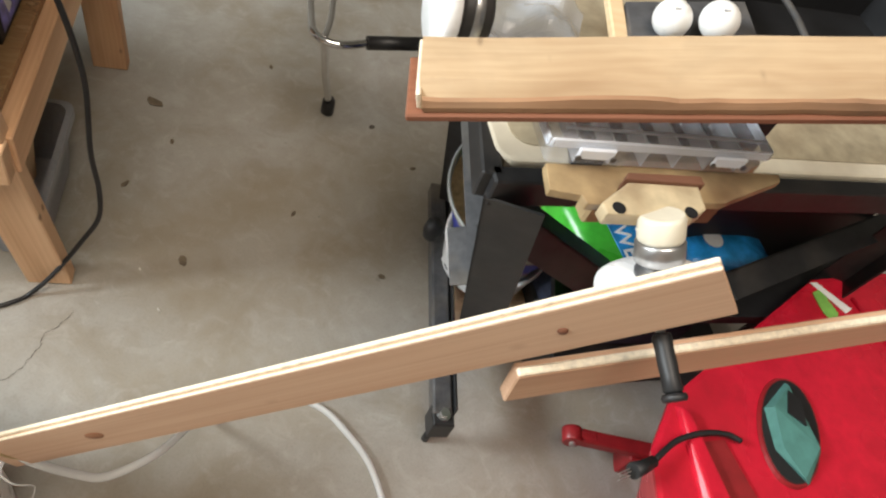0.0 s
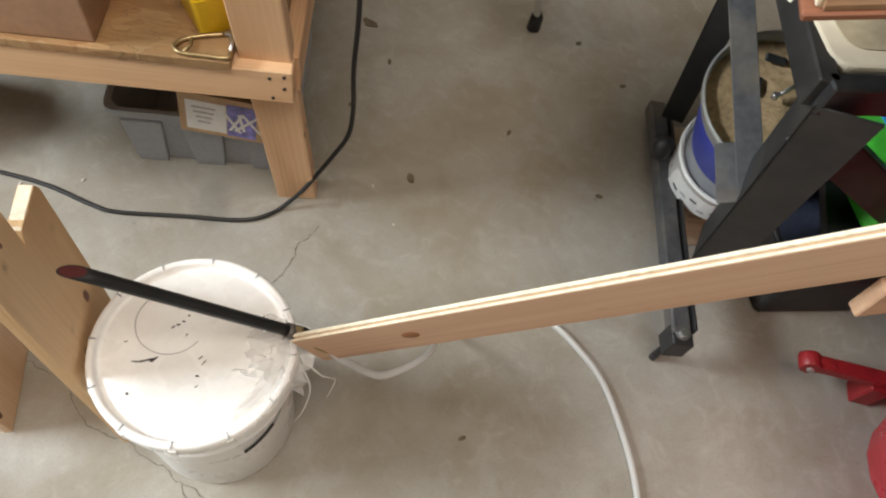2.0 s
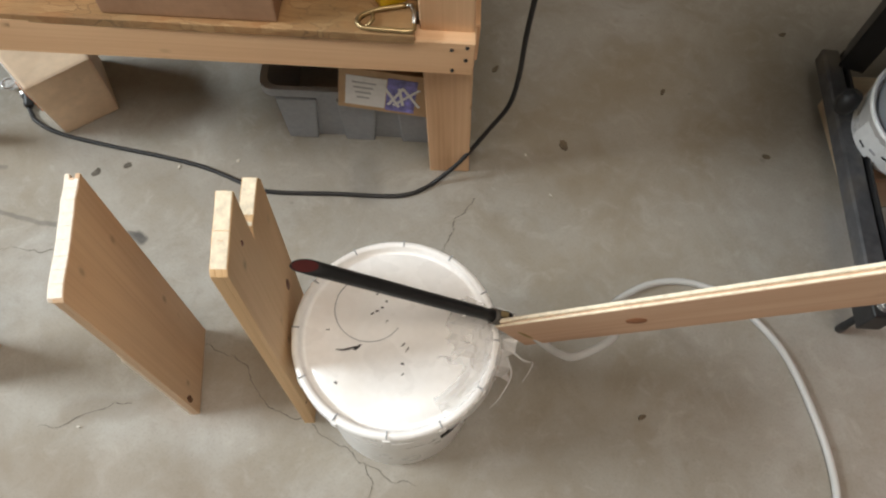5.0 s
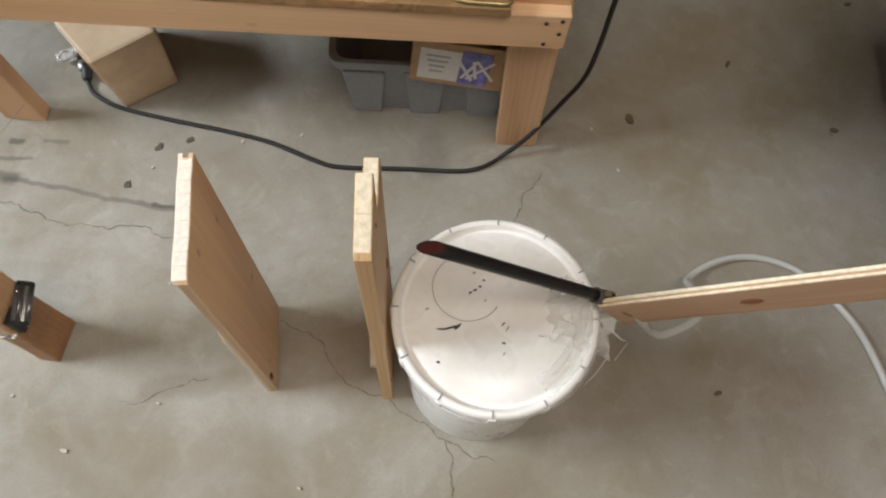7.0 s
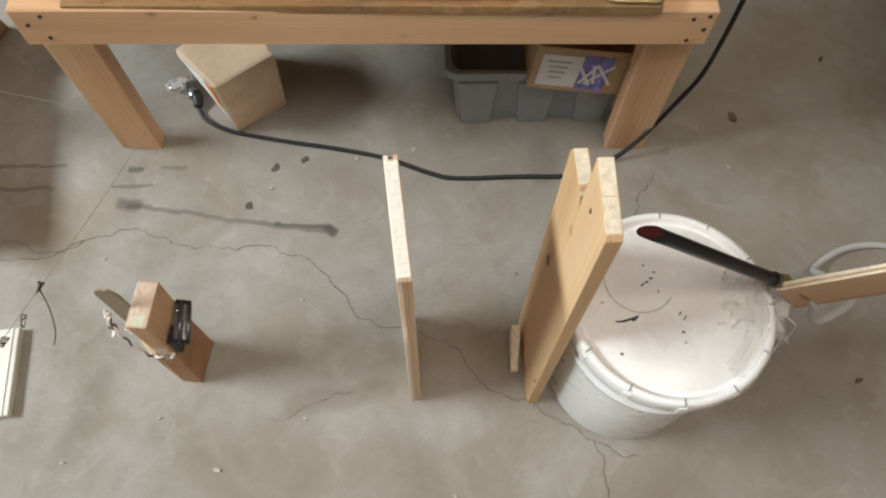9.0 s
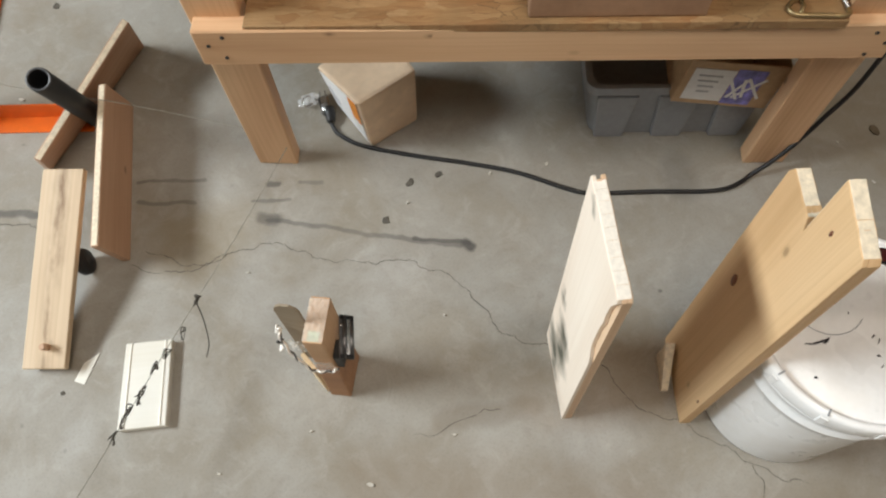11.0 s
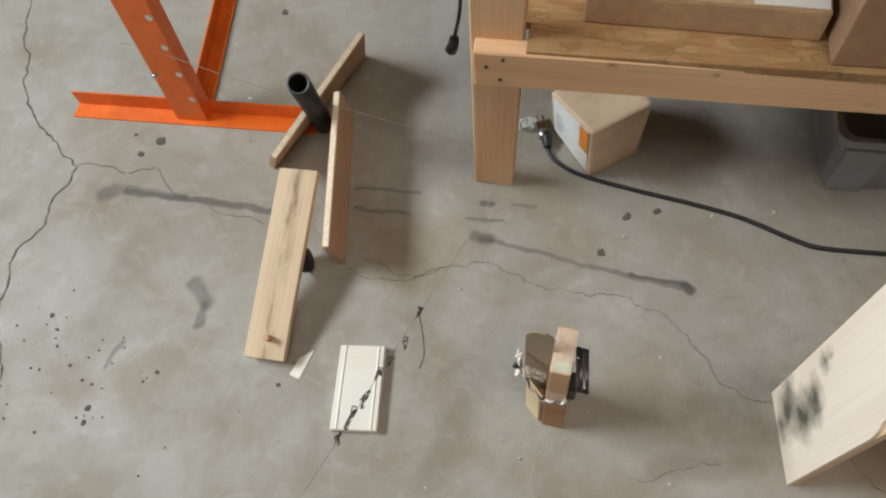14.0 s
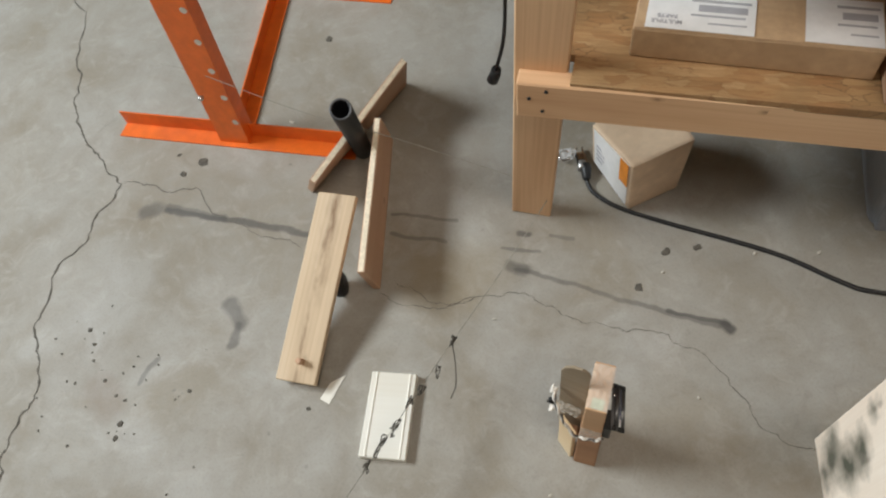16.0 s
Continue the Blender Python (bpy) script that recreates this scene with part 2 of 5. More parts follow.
def osb():
    m, nt, b = base("oriented_strand_board", 0.6)
    v, rnd, raw = shifted(nt, (26, 70, 30))
    bend = nt.nodes.new("ShaderNodeTexNoise")
    bend.inputs["Scale"].default_value, bend.inputs["Detail"].default_value = 0.8, 3
    nt.links.new(v, bend.inputs["Vector"])
    off = nt.nodes.new("ShaderNodeVectorMath")
    off.operation = 'MULTIPLY_ADD'
    nt.links.new(bend.outputs["Color"], off.inputs[0])
    off.inputs[1].default_value = (1.6, 1.6, 0)
    nt.links.new(v, off.inputs[2])
    vor = nt.nodes.new("ShaderNodeTexVoronoi")
    vor.inputs["Scale"].default_value = 1.0
    nt.links.new(off.outputs[0], vor.inputs["Vector"])
    sep = nt.nodes.new("ShaderNodeSeparateColor")
    nt.links.new(vor.outputs["Color"], sep.inputs[0])
    col = ramp(nt, sep.outputs[0], [(0.05, (0.335, 0.175, 0.072)), (0.3, (0.37, 0.205, 0.088)), (0.65, (0.40, 0.235, 0.105)), (0.95, (0.46, 0.29, 0.14))])
    fibre = nt.nodes.new("ShaderNodeMapping")
    fibre.inputs["Scale"].default_value = (0.25, 2.2, 1.0)
    nt.links.new(off.outputs[0], fibre.inputs["Vector"])
    fine = noise_tex(nt, fibre.outputs[0], 2.0, 5, 0.65)
    col = mix(nt, calc(nt, 'MULTIPLY', ramp(nt, fine, [(0.42, (0, 0, 0)), (0.7, (1, 1, 1))]), 0.6), col, (0.20, 0.09, 0.035))
    edge = nt.nodes.new("ShaderNodeTexVoronoi")
    edge.feature = 'DISTANCE_TO_EDGE'
    nt.links.new(off.outputs[0], edge.inputs["Vector"])
    edge.inputs["Scale"].default_value = 1.0
    gap = calc(nt, 'MULTIPLY', ramp(nt, edge.outputs["Distance"], [(0.0, (1, 1, 1)), (0.05, (0, 0, 0))]), ramp(nt, noise_tex(nt, raw, 9.0, 3), [(0.45, (0, 0, 0)), (0.6, (1, 1, 1))]))
    col = mix(nt, calc(nt, 'MULTIPLY', gap, 0.75), col, (0.07, 0.03, 0.012))
    worn = ramp(nt, noise_tex(nt, raw, 6.0, 4, 0.6), [(0.42, (0, 0, 0)), (0.66, (1, 1, 1))])
    col = mix(nt, calc(nt, 'MULTIPLY', worn, 0.55), col, (0.23, 0.155, 0.075))
    nt.links.new(col, b.inputs["Base Color"])
    bumped(nt, b, sep.outputs[0], 0.4, 0.0015)
    return m


FLOOR_DARK, FLOOR_LIGHT, FLOOR_STAIN = (0.278, 0.26, 0.224), (0.372, 0.358, 0.328), (0.23, 0.195, 0.145)
OIL = (0.075, 0.07, 0.065)
FLOOR_MARKS = [((-1.754, .759), (-1.307, .789), .0075, .6, OIL), ((-1.408, .787), (-1.291, .80), .0065, .85, OIL), ((-1.295, .797), (-1.286, .793), .015, .95, OIL), ((-1.765, .760), (-1.74, .762), .022, .7, OIL),
          ((-2.66, .575), (-2.27, .655), .012, .85, OIL), ((-2.66, .585), (-2.50, .612), .016, .6, OIL), ((-2.71, .55), (-2.69, .57), .03, .65, OIL), ((-2.34, .42), (-2.28, .385), .022, .7, OIL), ((-2.285, .38), (-2.275, .33), .014, .7, OIL),
          ((-1.804, .797), (-1.719, .818), .006, .5, OIL), ((-1.71, .873), (-1.664, .881), .007, .4, OIL), ((-2.096, .785), (-1.94, .827), .007, .6, OIL), ((-2.071, .73), (-1.936, .765), .008, .55, OIL), ((-1.785, .853), (-1.765, .856), .011, .7, OIL),
          ((-1.25, .40), (-1.08, .47), .03, .35, (.16, .12, .08)), ((-.86, 1.10), (-.84, 1.05), .05, .35, (.1, .1, .1)),
          ((-.45, .55), (-.25, .75), .16, .28, (.17, .13, .08)), ((-.35, 1.35), (-.1, 1.6), .3, .3, (.25, .19, .11)), ((-1.3, .2), (-.9, .25), .18, .38, (.21, .15, .09)), ((-1.05, .50), (-.80, .62), .10, .35, (.20, .135, .075)), ((-.55, .33), (-.30, .42), .14, .35, (.19, .14, .08)), ((-.30, .95), (-.10, 1.05), .16, .22, (.30, .24, .15)), ((-1.9, .66), (-1.85, .70), .12, .35, (.27, .20, .10)),
          ((-2.5, .12), (-2.45, .10), .05, .3, (.2, .13, .09)), ((-2.42, .23), (-2.42, .17), .009, .6, OIL)]

CONCRETE = concrete()
PINE = wood("pine", (0.79, 0.53, 0.32), (0.70, 0.44, 0.25), (0.44, 0.22, 0.105), 0.9)
PINE_PALE = wood("pale_pine", (0.74, 0.60, 0.40), (0.66, 0.50, 0.31), (0.48, 0.31, 0.16), 0.7)
PINE_RED = wood("reddish_cedar", (0.24, 0.095, 0.05), (0.19, 0.07, 0.036), (0.10, 0.035, 0.018), 0.4)
PINE_FACE = wood("planed_pine", (0.64, 0.42, 0.28), (0.56, 0.345, 0.22), (0.34, 0.18, 0.105), 0.6)
# cut pine with the strong west light on it put into a whiter colour
CUT_LIT = plain("lit_cut_pine", (0.88, 0.83, 0.75), 0.7, vary=0.10, scale=140)
PINE_CUT = plain("fresh_cut_pine", (0.80, 0.70, 0.54), 0.7, vary=0.18, scale=120)
GREYWOOD = wood("weathered_pale_board", (0.68, 0.55, 0.40), (0.59, 0.45, 0.30), (0.38, 0.27, 0.17), 0.35, heart=0.85)
GREYED = wood("stained_pale_board", (0.87, 0.77, 0.66), (0.82, 0.705, 0.59), (0.66, 0.53, 0.42), 0.5, spots=[((.275, .01, -.150), .030, .75), ((.195, .01, -.103), .050, .95), ((.135, .01, -.095), .060, .97), ((.07, .01, -.12), .060, .93), ((.09, .01, -.155), .045, .7), ((.02, .01, -.10), .035, .8), ((.60, .01, -.141), .016, .6)])
WHITEWOOD = wood("white_primed_board", (0.90, 0.885, 0.83), (0.88, 0.86, 0.79), (0.80, 0.76, 0.66), 0.0, rough=0.5)
OSB = osb()
CARDBOARD = plain("cardboard", (0.36, 0.215, 0.13), 0.75, vary=0.1, scale=60, dirt=(0.25, 0.14, 0.08), dirt_amount=0.35)
CARD_LIGHT = plain("light_cardboard", (0.50, 0.34, 0.20), 0.75, vary=0.1, scale=60, dirt=(0.36, 0.23, 0.13), dirt_amount=0.35)
CARTON = plain("tan_carton", (0.70, 0.53, 0.37), 0.7, vary=0.08, scale=50, dirt=(0.56, 0.40, 0.26), dirt_amount=0.4)
PAPER = plain("white_paper", (0.80, 0.80, 0.80), 0.6, vary=0.05, scale=60)
INK = plain("grey_ink", (0.40, 0.40, 0.43), 0.6, vary=0.1)
PURPLE = plain("violet_print", (0.20, 0.19, 0.52), 0.4, vary=0.7, scale=38)
ORANGE_INK = plain("orange_print", (0.80, 0.28, 0.03), 0.5, vary=0.2)
WHITE_PLASTIC = plain("white_bucket_plastic", (0.92, 0.92, 0.92), 0.30, vary=0.025, scale=90, bump=0.06, dirt=(0.80, 0.78, 0.75), dirt_amount=0.4)
GREY_PLASTIC = plain("grey_tote_plastic", (0.29, 0.305, 0.33), 0.42, vary=0.08, scale=90)
# also used as painted shade in the oval opening, cloth gap and bolt holes
BLACK_RUBBER_SHADE = plain("black_rubber_and_shade", (0.011, 0.011, 0.012), 0.5, vary=0.2)
BLACK_PIPE = plain("black_plastic_pipe", (0.013, 0.0135, 0.015), 0.45, vary=0.2)
RED_TIP = plain("dark_red_tip", (0.085, 0.012, 0.012), 0.4)
BLACK_STEEL = plain("black_painted_steel", (0.014, 0.014, 0.015), 0.5, 0.0, vary=0.35, scale=45, dirt=(0.07, 0.06, 0.05), dirt_amount=0.3)
GREY_STEEL = plain("dusty_grey_steel", (0.085, 0.085, 0.09), 0.5, 0.3, vary=0.3, scale=40, dirt=(0.22, 0.18, 0.13), dirt_amount=0.5)
CHROME = plain("chrome", (0.75, 0.75, 0.76), 0.15, 1.0, vary=0.06, bump=0.0)
ZINC = plain("zinc_steel", (0.50, 0.50, 0.50), 0.32, 0.9, vary=0.2)
BRASS = plain("brassy_steel", (0.42, 0.32, 0.17), 0.35, 0.85, vary=0.2)
ORANGE = plain("orange_painted_steel", (0.74, 0.145, 0.016), 0.40, vary=0.1, scale=35, dirt=(0.45, 0.07, 0.01), dirt_amount=0.35)
RED = plain("red_painted_steel", (0.50, 0.011, 0.030), 0.27, vary=0.15, scale=30, bump=0.05, dirt=(0.33, 0.012, 0.02), dirt_amount=0.5)
DARKRED = plain("dark_red_steel", (0.22, 0.012, 0.015), 0.4, vary=0.15)
TEAL = plain("teal_cloth", (0.06, 0.18, 0.16), 0.8, vary=0.2)
TAN_METAL = plain("tan_enamel_casting", (0.40, 0.29, 0.155), 0.4, vary=0.2, scale=40, dirt=(0.10, 0.05, 0.025), dirt_amount=0.8)
CREAM = plain("cream_enamel", (0.72, 0.67, 0.54), 0.4, vary=0.06, dirt=(0.25, 0.16, 0.09), dirt_amount=0.35)
BLUE_PLASTIC = plain("blue_plastic_band", (0.03, 0.05, 0.38), 0.4, vary=0.1)
GREEN_BAG = plain("green_plastic_bag", (0.06, 0.42, 0.04), 0.28, vary=0.25, scale=25)
BLUE_BAG = plain("blue_plastic_bag", (0.02, 0.22, 0.52), 0.28, vary=0.5, scale=25)
NAVY = plain("navy_cloth", (0.012, 0.018, 0.04), 0.8, vary=0.4)
YELLOW = plain("yellow_plastic", (0.72, 0.47, 0.012), 0.4, vary=0.08)
BLUE_ITEM = plain("blue_tool_grip", (0.02, 0.05, 0.30), 0.4, vary=0.2)
SAWDUST = plain("sawdust", (0.35, 0.24, 0.13), 0.9, vary=0.35, scale=70, bump=0.8)
BALL = plain("white_golf_ball", (0.80, 0.80, 0.78), 0.3, vary=0.03, bump=0.0)
CLEAR = clear("clear_polypropylene", (0.84, 0.89, 0.98), 0.14, 0.20)
MILKY = clear("milky_polypropylene", (0.88, 0.92, 1.0), 0.25, 0.85)
BARK = wood("brown_wane_bark", (0.20, 0.09, 0.05), (0.15, 0.062, 0.033), (0.07, 0.03, 0.016), 0.2, rough=0.85)
FILM = clear("clear_plastic_film", (0.92, 0.92, 0.92), 0.06, 0.34)
DULL_CREAM = plain("stained_cream_enamel", (0.55, 0.45, 0.29), 0.4, vary=0.15, scale=45, dirt=(0.14, 0.07, 0.03), dirt_amount=0.7)
DUSTY = plain("dusty_machine_bed", (0.34, 0.29, 0.20), 0.6, vary=0.3, scale=22, dirt=(0.16, 0.10, 0.05), dirt_amount=0.6)
HOSE = clear("clear_vinyl_hose", (0.72, 0.73, 0.72), 0.18, 0.6)
STRING = plain("grey_string", (0.27, 0.26, 0.22), 0.9, vary=0.3)
KNOT = plain("dark_knotted_string", (0.075, 0.068, 0.058), 0.9, vary=0.4)
MIRROR_TAPE = plain("crumpled_clear_tape", (0.86, 0.82, 0.76), 0.18, 0.2, vary=0.15, scale=60, bump=0.6)
TAPE_CLEAR = clear("wrinkled_clear_tape", (1.0, 0.95, 0.86), 0.05, 0.33)
CLIP_STEEL = plain("dark_spring_steel", (0.16, 0.16, 0.165), 0.28, 0.85, vary=0.2)
TAPE = plain("masking_tape", (0.80, 0.775, 0.70), 0.7, vary=0.06)
CRACK = plain("crack_shadow", (0.10, 0.09, 0.075), 0.95, vary=0.4, scale=80)
LEAF = plain("dry_leaf", (0.13, 0.10, 0.065), 0.85, vary=0.3)
GRIT = plain("pale_grit", (0.55, 0.52, 0.46), 0.8, vary=0.2)
PLASTER = plain("plaster_wall", (0.125, 0.108, 0.085), 0.8, vary=0.06, scale=8)
ROOFING = plain("ceiling_board", (0.14, 0.125, 0.10), 0.8, vary=0.06, scale=8)
OUTDOOR = plain("driveway", (0.42, 0.41, 0.39), 0.85, vary=0.12, scale=12)
LABEL_GREEN = plain("green_sticker", (0.22, 0.50, 0.10), 0.5)
LABEL_PALE = plain("pale_green_sticker", (0.50, 0.56, 0.40), 0.5, vary=0.3, scale=120)
BEAM_WOOD = wood("rough_sawn_beam", (0.50, 0.37, 0.235), (0.44, 0.315, 0.19), (0.29, 0.175, 0.09), 0.5, rough=0.8, stain=0.10, stretch=(4.5, 7.0, 7.0))
WANE = wood("brown_wane", (0.40, 0.235, 0.13), (0.31, 0.17, 0.09), (0.13, 0.06, 0.03), 0.3, rough=0.85, stain=0.2, stretch=(5.0, 9.0, 9.0))
TAN_PINE = wood("tan_pine", (0.72, 0.50, 0.285), (0.64, 0.42, 0.22), (0.44, 0.26, 0.12), 0.6)


# ---- building helpers ----
def box_bm(sx, sy, sz, bevel=0.0, seg=1):
    bm = bmesh.new()
    bmesh.ops.create_cube(bm, size=1.0)
    bmesh.ops.scale(bm, vec=(sx, sy, sz), verts=bm.verts)
    if bevel:
        bmesh.ops.bevel(bm, geom=list(bm.edges), offset=bevel, segments=seg, affect='EDGES', profile=0.6)
    return bm


def moved(bm, m):
    bmesh.ops.transform(bm, matrix=m, verts=bm.verts)
    return bm


def joined(*bms):
    """One bmesh out of several pieces of the same part."""
    out = bms[0]
    for other in bms[1:]:
        tmp = bpy.data.meshes.new("tmp")
        other.to_mesh(tmp)
        out.from_mesh(tmp)
        bpy.data.meshes.remove(tmp)
        other.free()
    return out


def hull_bm(bottom, top, bevel=0.0):
    """A solid between two rings of equally many points."""
    bm = bmesh.new()
    lo = [bm.verts.new(p) for p in bottom]
    hi = [bm.verts.new(p) for p in top]
    n = len(lo)
    bm.faces.new(lo[::-1])
    bm.faces.new(hi)
    for i in range(n):
        bm.faces.new((lo[i], lo[(i + 1) % n], hi[(i + 1) % n], hi[i]))
    bmesh.ops.recalc_face_normals(bm, faces=bm.faces)
    if bevel:
        bmesh.ops.bevel(bm, geom=list(bm.edges), offset=bevel, segments=2, affect='EDGES', profile=0.6)
    return bm


def slab_bm(outline, z0, z1, bevel=0.0):
    """An upright prism over an outline of (x, y)."""
    return hull_bm([(x, y, z0) for x, y in outline], [(x, y, z1) for x, y in outline], bevel)


def lathe_bm(profile, seg=40, cap=True):
    """Turned shape about z from (radius, height) pairs."""
    bm = bmesh.new()
    rings = []
    for r, z in profile:
        rings.append([bm.verts.new((r * math.cos(2 * math.pi * i / seg), r * math.sin(2 * math.pi * i / seg), z)) for i in range(seg)])
    for a, b in zip(rings, rings[1:]):
        for i in range(seg):
            bm.faces.new((a[i], a[(i + 1) % seg], b[(i + 1) % seg], b[i]))
    if cap:
        bm.faces.new(rings[0][::-1])
        bm.faces.new(rings[-1])
    bmesh.ops.recalc_face_normals(bm, faces=bm.faces)
    for f in bm.faces:
        f.smooth = len(f.verts) == 4
    return bm


def smooth_line(pts, per=8):
    """Catmull-Rom through the points."""
    p = [Vector(q) for q in pts]
    p = [p[0] * 2 - p[1]] + p + [p[-1] * 2 - p[-2]]
    out = []
    for i in range(1, len(p) - 2):
        for k in range(per):
            t = k / per
            a, b, c, d = p[i - 1:i + 3]
            out.append(0.5 * ((2 * b) + (c - a) * t + (2 * a - 5 * b + 4 * c - d) * t * t + (3 * b - a - 3 * c + d) * t ** 3))
    return out + [p[-2]]


def tube_bm(pts, r, seg=10, r_end=None):
    """A round bar along points."""
    bm = bmesh.new()
    pts = [Vector(p) for p in pts]
    side = None
    rings = []
    for i, p in enumerate(pts):
        d = (pts[min(i + 1, len(pts) - 1)] - pts[max(i - 1, 0)]).normalized()
        side = (d.orthogonal() if side is None else side - d * side.dot(d)).normalized()
        up = d.cross(side)
        rr = r if r_end is None else r + (r_end - r) * i / (len(pts) - 1)
        rings.append([bm.verts.new(p + (side * math.cos(a) + up * math.sin(a)) * rr) for a in (2 * math.pi * k / seg for k in range(seg))])
    for a, b in zip(rings, rings[1:]):
        for i in range(seg):
            bm.faces.new((a[i], a[(i + 1) % seg], b[(i + 1) % seg], b[i])).smooth = True
    bm.faces.new(rings[0][::-1])
    bm.faces.new(rings[-1])
    return bm


def axes(p, x, z=(0, 0, 1)):
    """A pose at p with its x axis along x and z as near to z as it goes."""
    x = Vector(x).normalized()
    y = Vector(z).cross(x).normalized()
    w = x.cross(y)
    m = Matrix((x, y, w)).transposed().to_4x4()
    m.translation = p
    return m


def zaxes(p, z, x=(1, 0, 0)):
    """A pose at p with its z axis along z."""
    z = Vector(z).normalized()
    y = z.cross(Vector(x)).normalized()
    m = Matrix((y.cross(z), y, z)).transposed().to_4x4()
    m.translation = p
    return m


def mesh_of(name, bm, mat):
    me = bpy.data.meshes.new(name)
    bm.to_mesh(me)
    bm.free()
    me.materials.append(mat)
    return me


def thing(name, label, category, at=(0, 0, 0), turn=0.0, group="", kind="", m=None):
    ob = new(name)
    ob.matrix_world = m if m is not None else pose(*at, 0, 0, turn)
    ob.empty_display_size = 0.05
    return tagged(ob, label, category, group, kind)


def part(name, bm, mat, parent, label="", m=None):
    ob = new(name, mesh_of(name, bm, mat))
    ob.parent = parent
    if m is not None:
        ob.matrix_basis = m
    if label:
        ob["label"] = label
    return ob


def single(name, bm, mat, label, category, m=None, group="", kind=""):
    ob = new(name, mesh_of(name, bm, mat))
    if m is not None:
        ob.matrix_world = m
    return tagged(ob, label, category, group, kind)


def beam_m(a, b, up=(0, 0, 1)):
    """Pose and length of a bar from a to b."""
    a, b = Vector(a), Vector(b)
    return axes((a + b) / 2, b - a, up), (b - a).length


def rounded(w, d, r, n=5):
    """Outline of a rectangle with round corners, about the origin."""
    out = []
    for cx, cy, a0 in ((w / 2 - r, d / 2 - r, 0), (-w / 2 + r, d / 2 - r, 90), (-w / 2 + r, -d / 2 + r, 180), (w / 2 - r, -d / 2 + r, 270)):
        for k in range(n + 1):
            a = radians(a0 + 90 * k / n)
            out.append((cx + r * math.cos(a), cy + r * math.sin(a)))
    return out

# ---- the room ----
# unseen walls and ceiling close the room, kept dark to limit bounce light
def wall(name, a, b, mat=PLASTER):
    lo, hi = Vector(a), Vector(b)
    s = hi - lo
    return single(name, box_bm(*s), mat, "plain unseen garage panel kept dark against bounce light", "wall", Matrix.Translation((lo + hi) / 2), kind="structure")


floor = single("floor", box_bm(10.0, 7.9, 0.12), CONCRETE, "worn grey concrete garage floor with cracks and oil stains", "floor", pose(-1.5, 0.8, -0.06), kind="structure")
wall("wall_north", (-6.5, 4.6, 0), (3.4, 4.75, 5.6))
wall("wall_south", (-6.5, -3.15, 0), (3.4, -3.0, 5.6))
wall("wall_east", (3.4, -3.15, 0), (3.55, 4.75, 5.6))
wall("wall_west_a", (-6.5, -3.0, 0), (-6.38, -2.25, 5.6))
wall("wall_west_b", (-6.5, 0.95, 0), (-6.38, 4.6, 5.6))
wall("wall_west_sill", (-6.5, -2.25, 0), (-6.38, 0.95, 3.1))
wall("wall_west_lintel", (-6.5, -2.25, 4.6), (-6.38, 0.95, 5.6))
for nm, a, b in (("ceiling_west", (-6.5, -3.15, 5.6), (-1.45, 4.75, 5.7)), ("ceiling_east", (1.45, -3.15, 5.6), (3.55, 4.75, 5.7)),
                 ("ceiling_north", (-1.45, 0.45, 5.6), (1.45, 4.75, 5.7)), ("ceiling_south", (-1.45, -3.15, 5.6), (1.45, -2.05, 5.7))):
    wall(nm, a, b, ROOFING)
single("ground", box_bm(60, 60, 0.1), OUTDOOR, "pale concrete driveway outside", "ground", pose(-36.55, 0.8, -0.08), kind="structure")


def crack(pts, w, seed, depth=4):
    """A wandering thin ribbon for a crack."""
    rnd = random.Random(seed)
    line = [Vector((x, y, 0)) for x, y in pts]
    for k in range(depth):
        out = [line[0]]
        for a, b in zip(line, line[1:]):
            mid = (a + b) / 2
            d = b - a
            n = Vector((-d.y, d.x, 0))
            out += [mid + n * rnd.uniform(-0.16, 0.16), b]
        line = out
    bm = bmesh.new()
    prev = None
    for i, p in enumerate(line):
        d = line[min(i + 1, len(line) - 1)] - line[max(i - 1, 0)]
        n = Vector((-d.y, d.x, 0)).normalized()
        ww = w * rnd.uniform(0.25, 1.0) * (1 if 0 < i < len(line) - 1 else 0.2)
        cur = [bm.verts.new(p + n * ww + Vector((0, 0, 0.0008))), bm.verts.new(p - n * ww + Vector((0, 0, 0.0008)))]
        if prev:
            bm.faces.new((prev[0], prev[1], cur[1], cur[0]))
        prev = cur
    for f in bm.faces:
        f.normal_update()
        if f.normal.z < 0:
            f.normal_flip()
    return part("crack", bm, CRACK, floor, "fine dark crack in the concrete", pose(1.5, -0.8, 0.06))


crack([(-3.6, 1.26), (-3.49, 1.14), (-3.30, .934), (-3.19, .823), (-3.08, .711), (-3.04, .682), (-2.97, .658), (-2.90, .616), (-2.835, .60), (-2.822, .556), (-2.813, .45), (-2.823, .349), (-2.811, .292), (-2.77, .216), (-2.739, .156), (-2.676, .104), (-2.627, .036), (-2.619, -.052), (-2.605, -.094), (-2.56, -.15), (-2.54, -.28)], .0030, 1, 3)
crack([(-2.835, .60), (-2.772, .618), (-2.698, .624), (-2.66, .65), (-2.626, .668)], .0016, 2, 3)
crack([(-2.626, .668), (-2.506, .618), (-2.409, .606), (-2.314, .62), (-2.26, .614)], .0010, 3, 3)
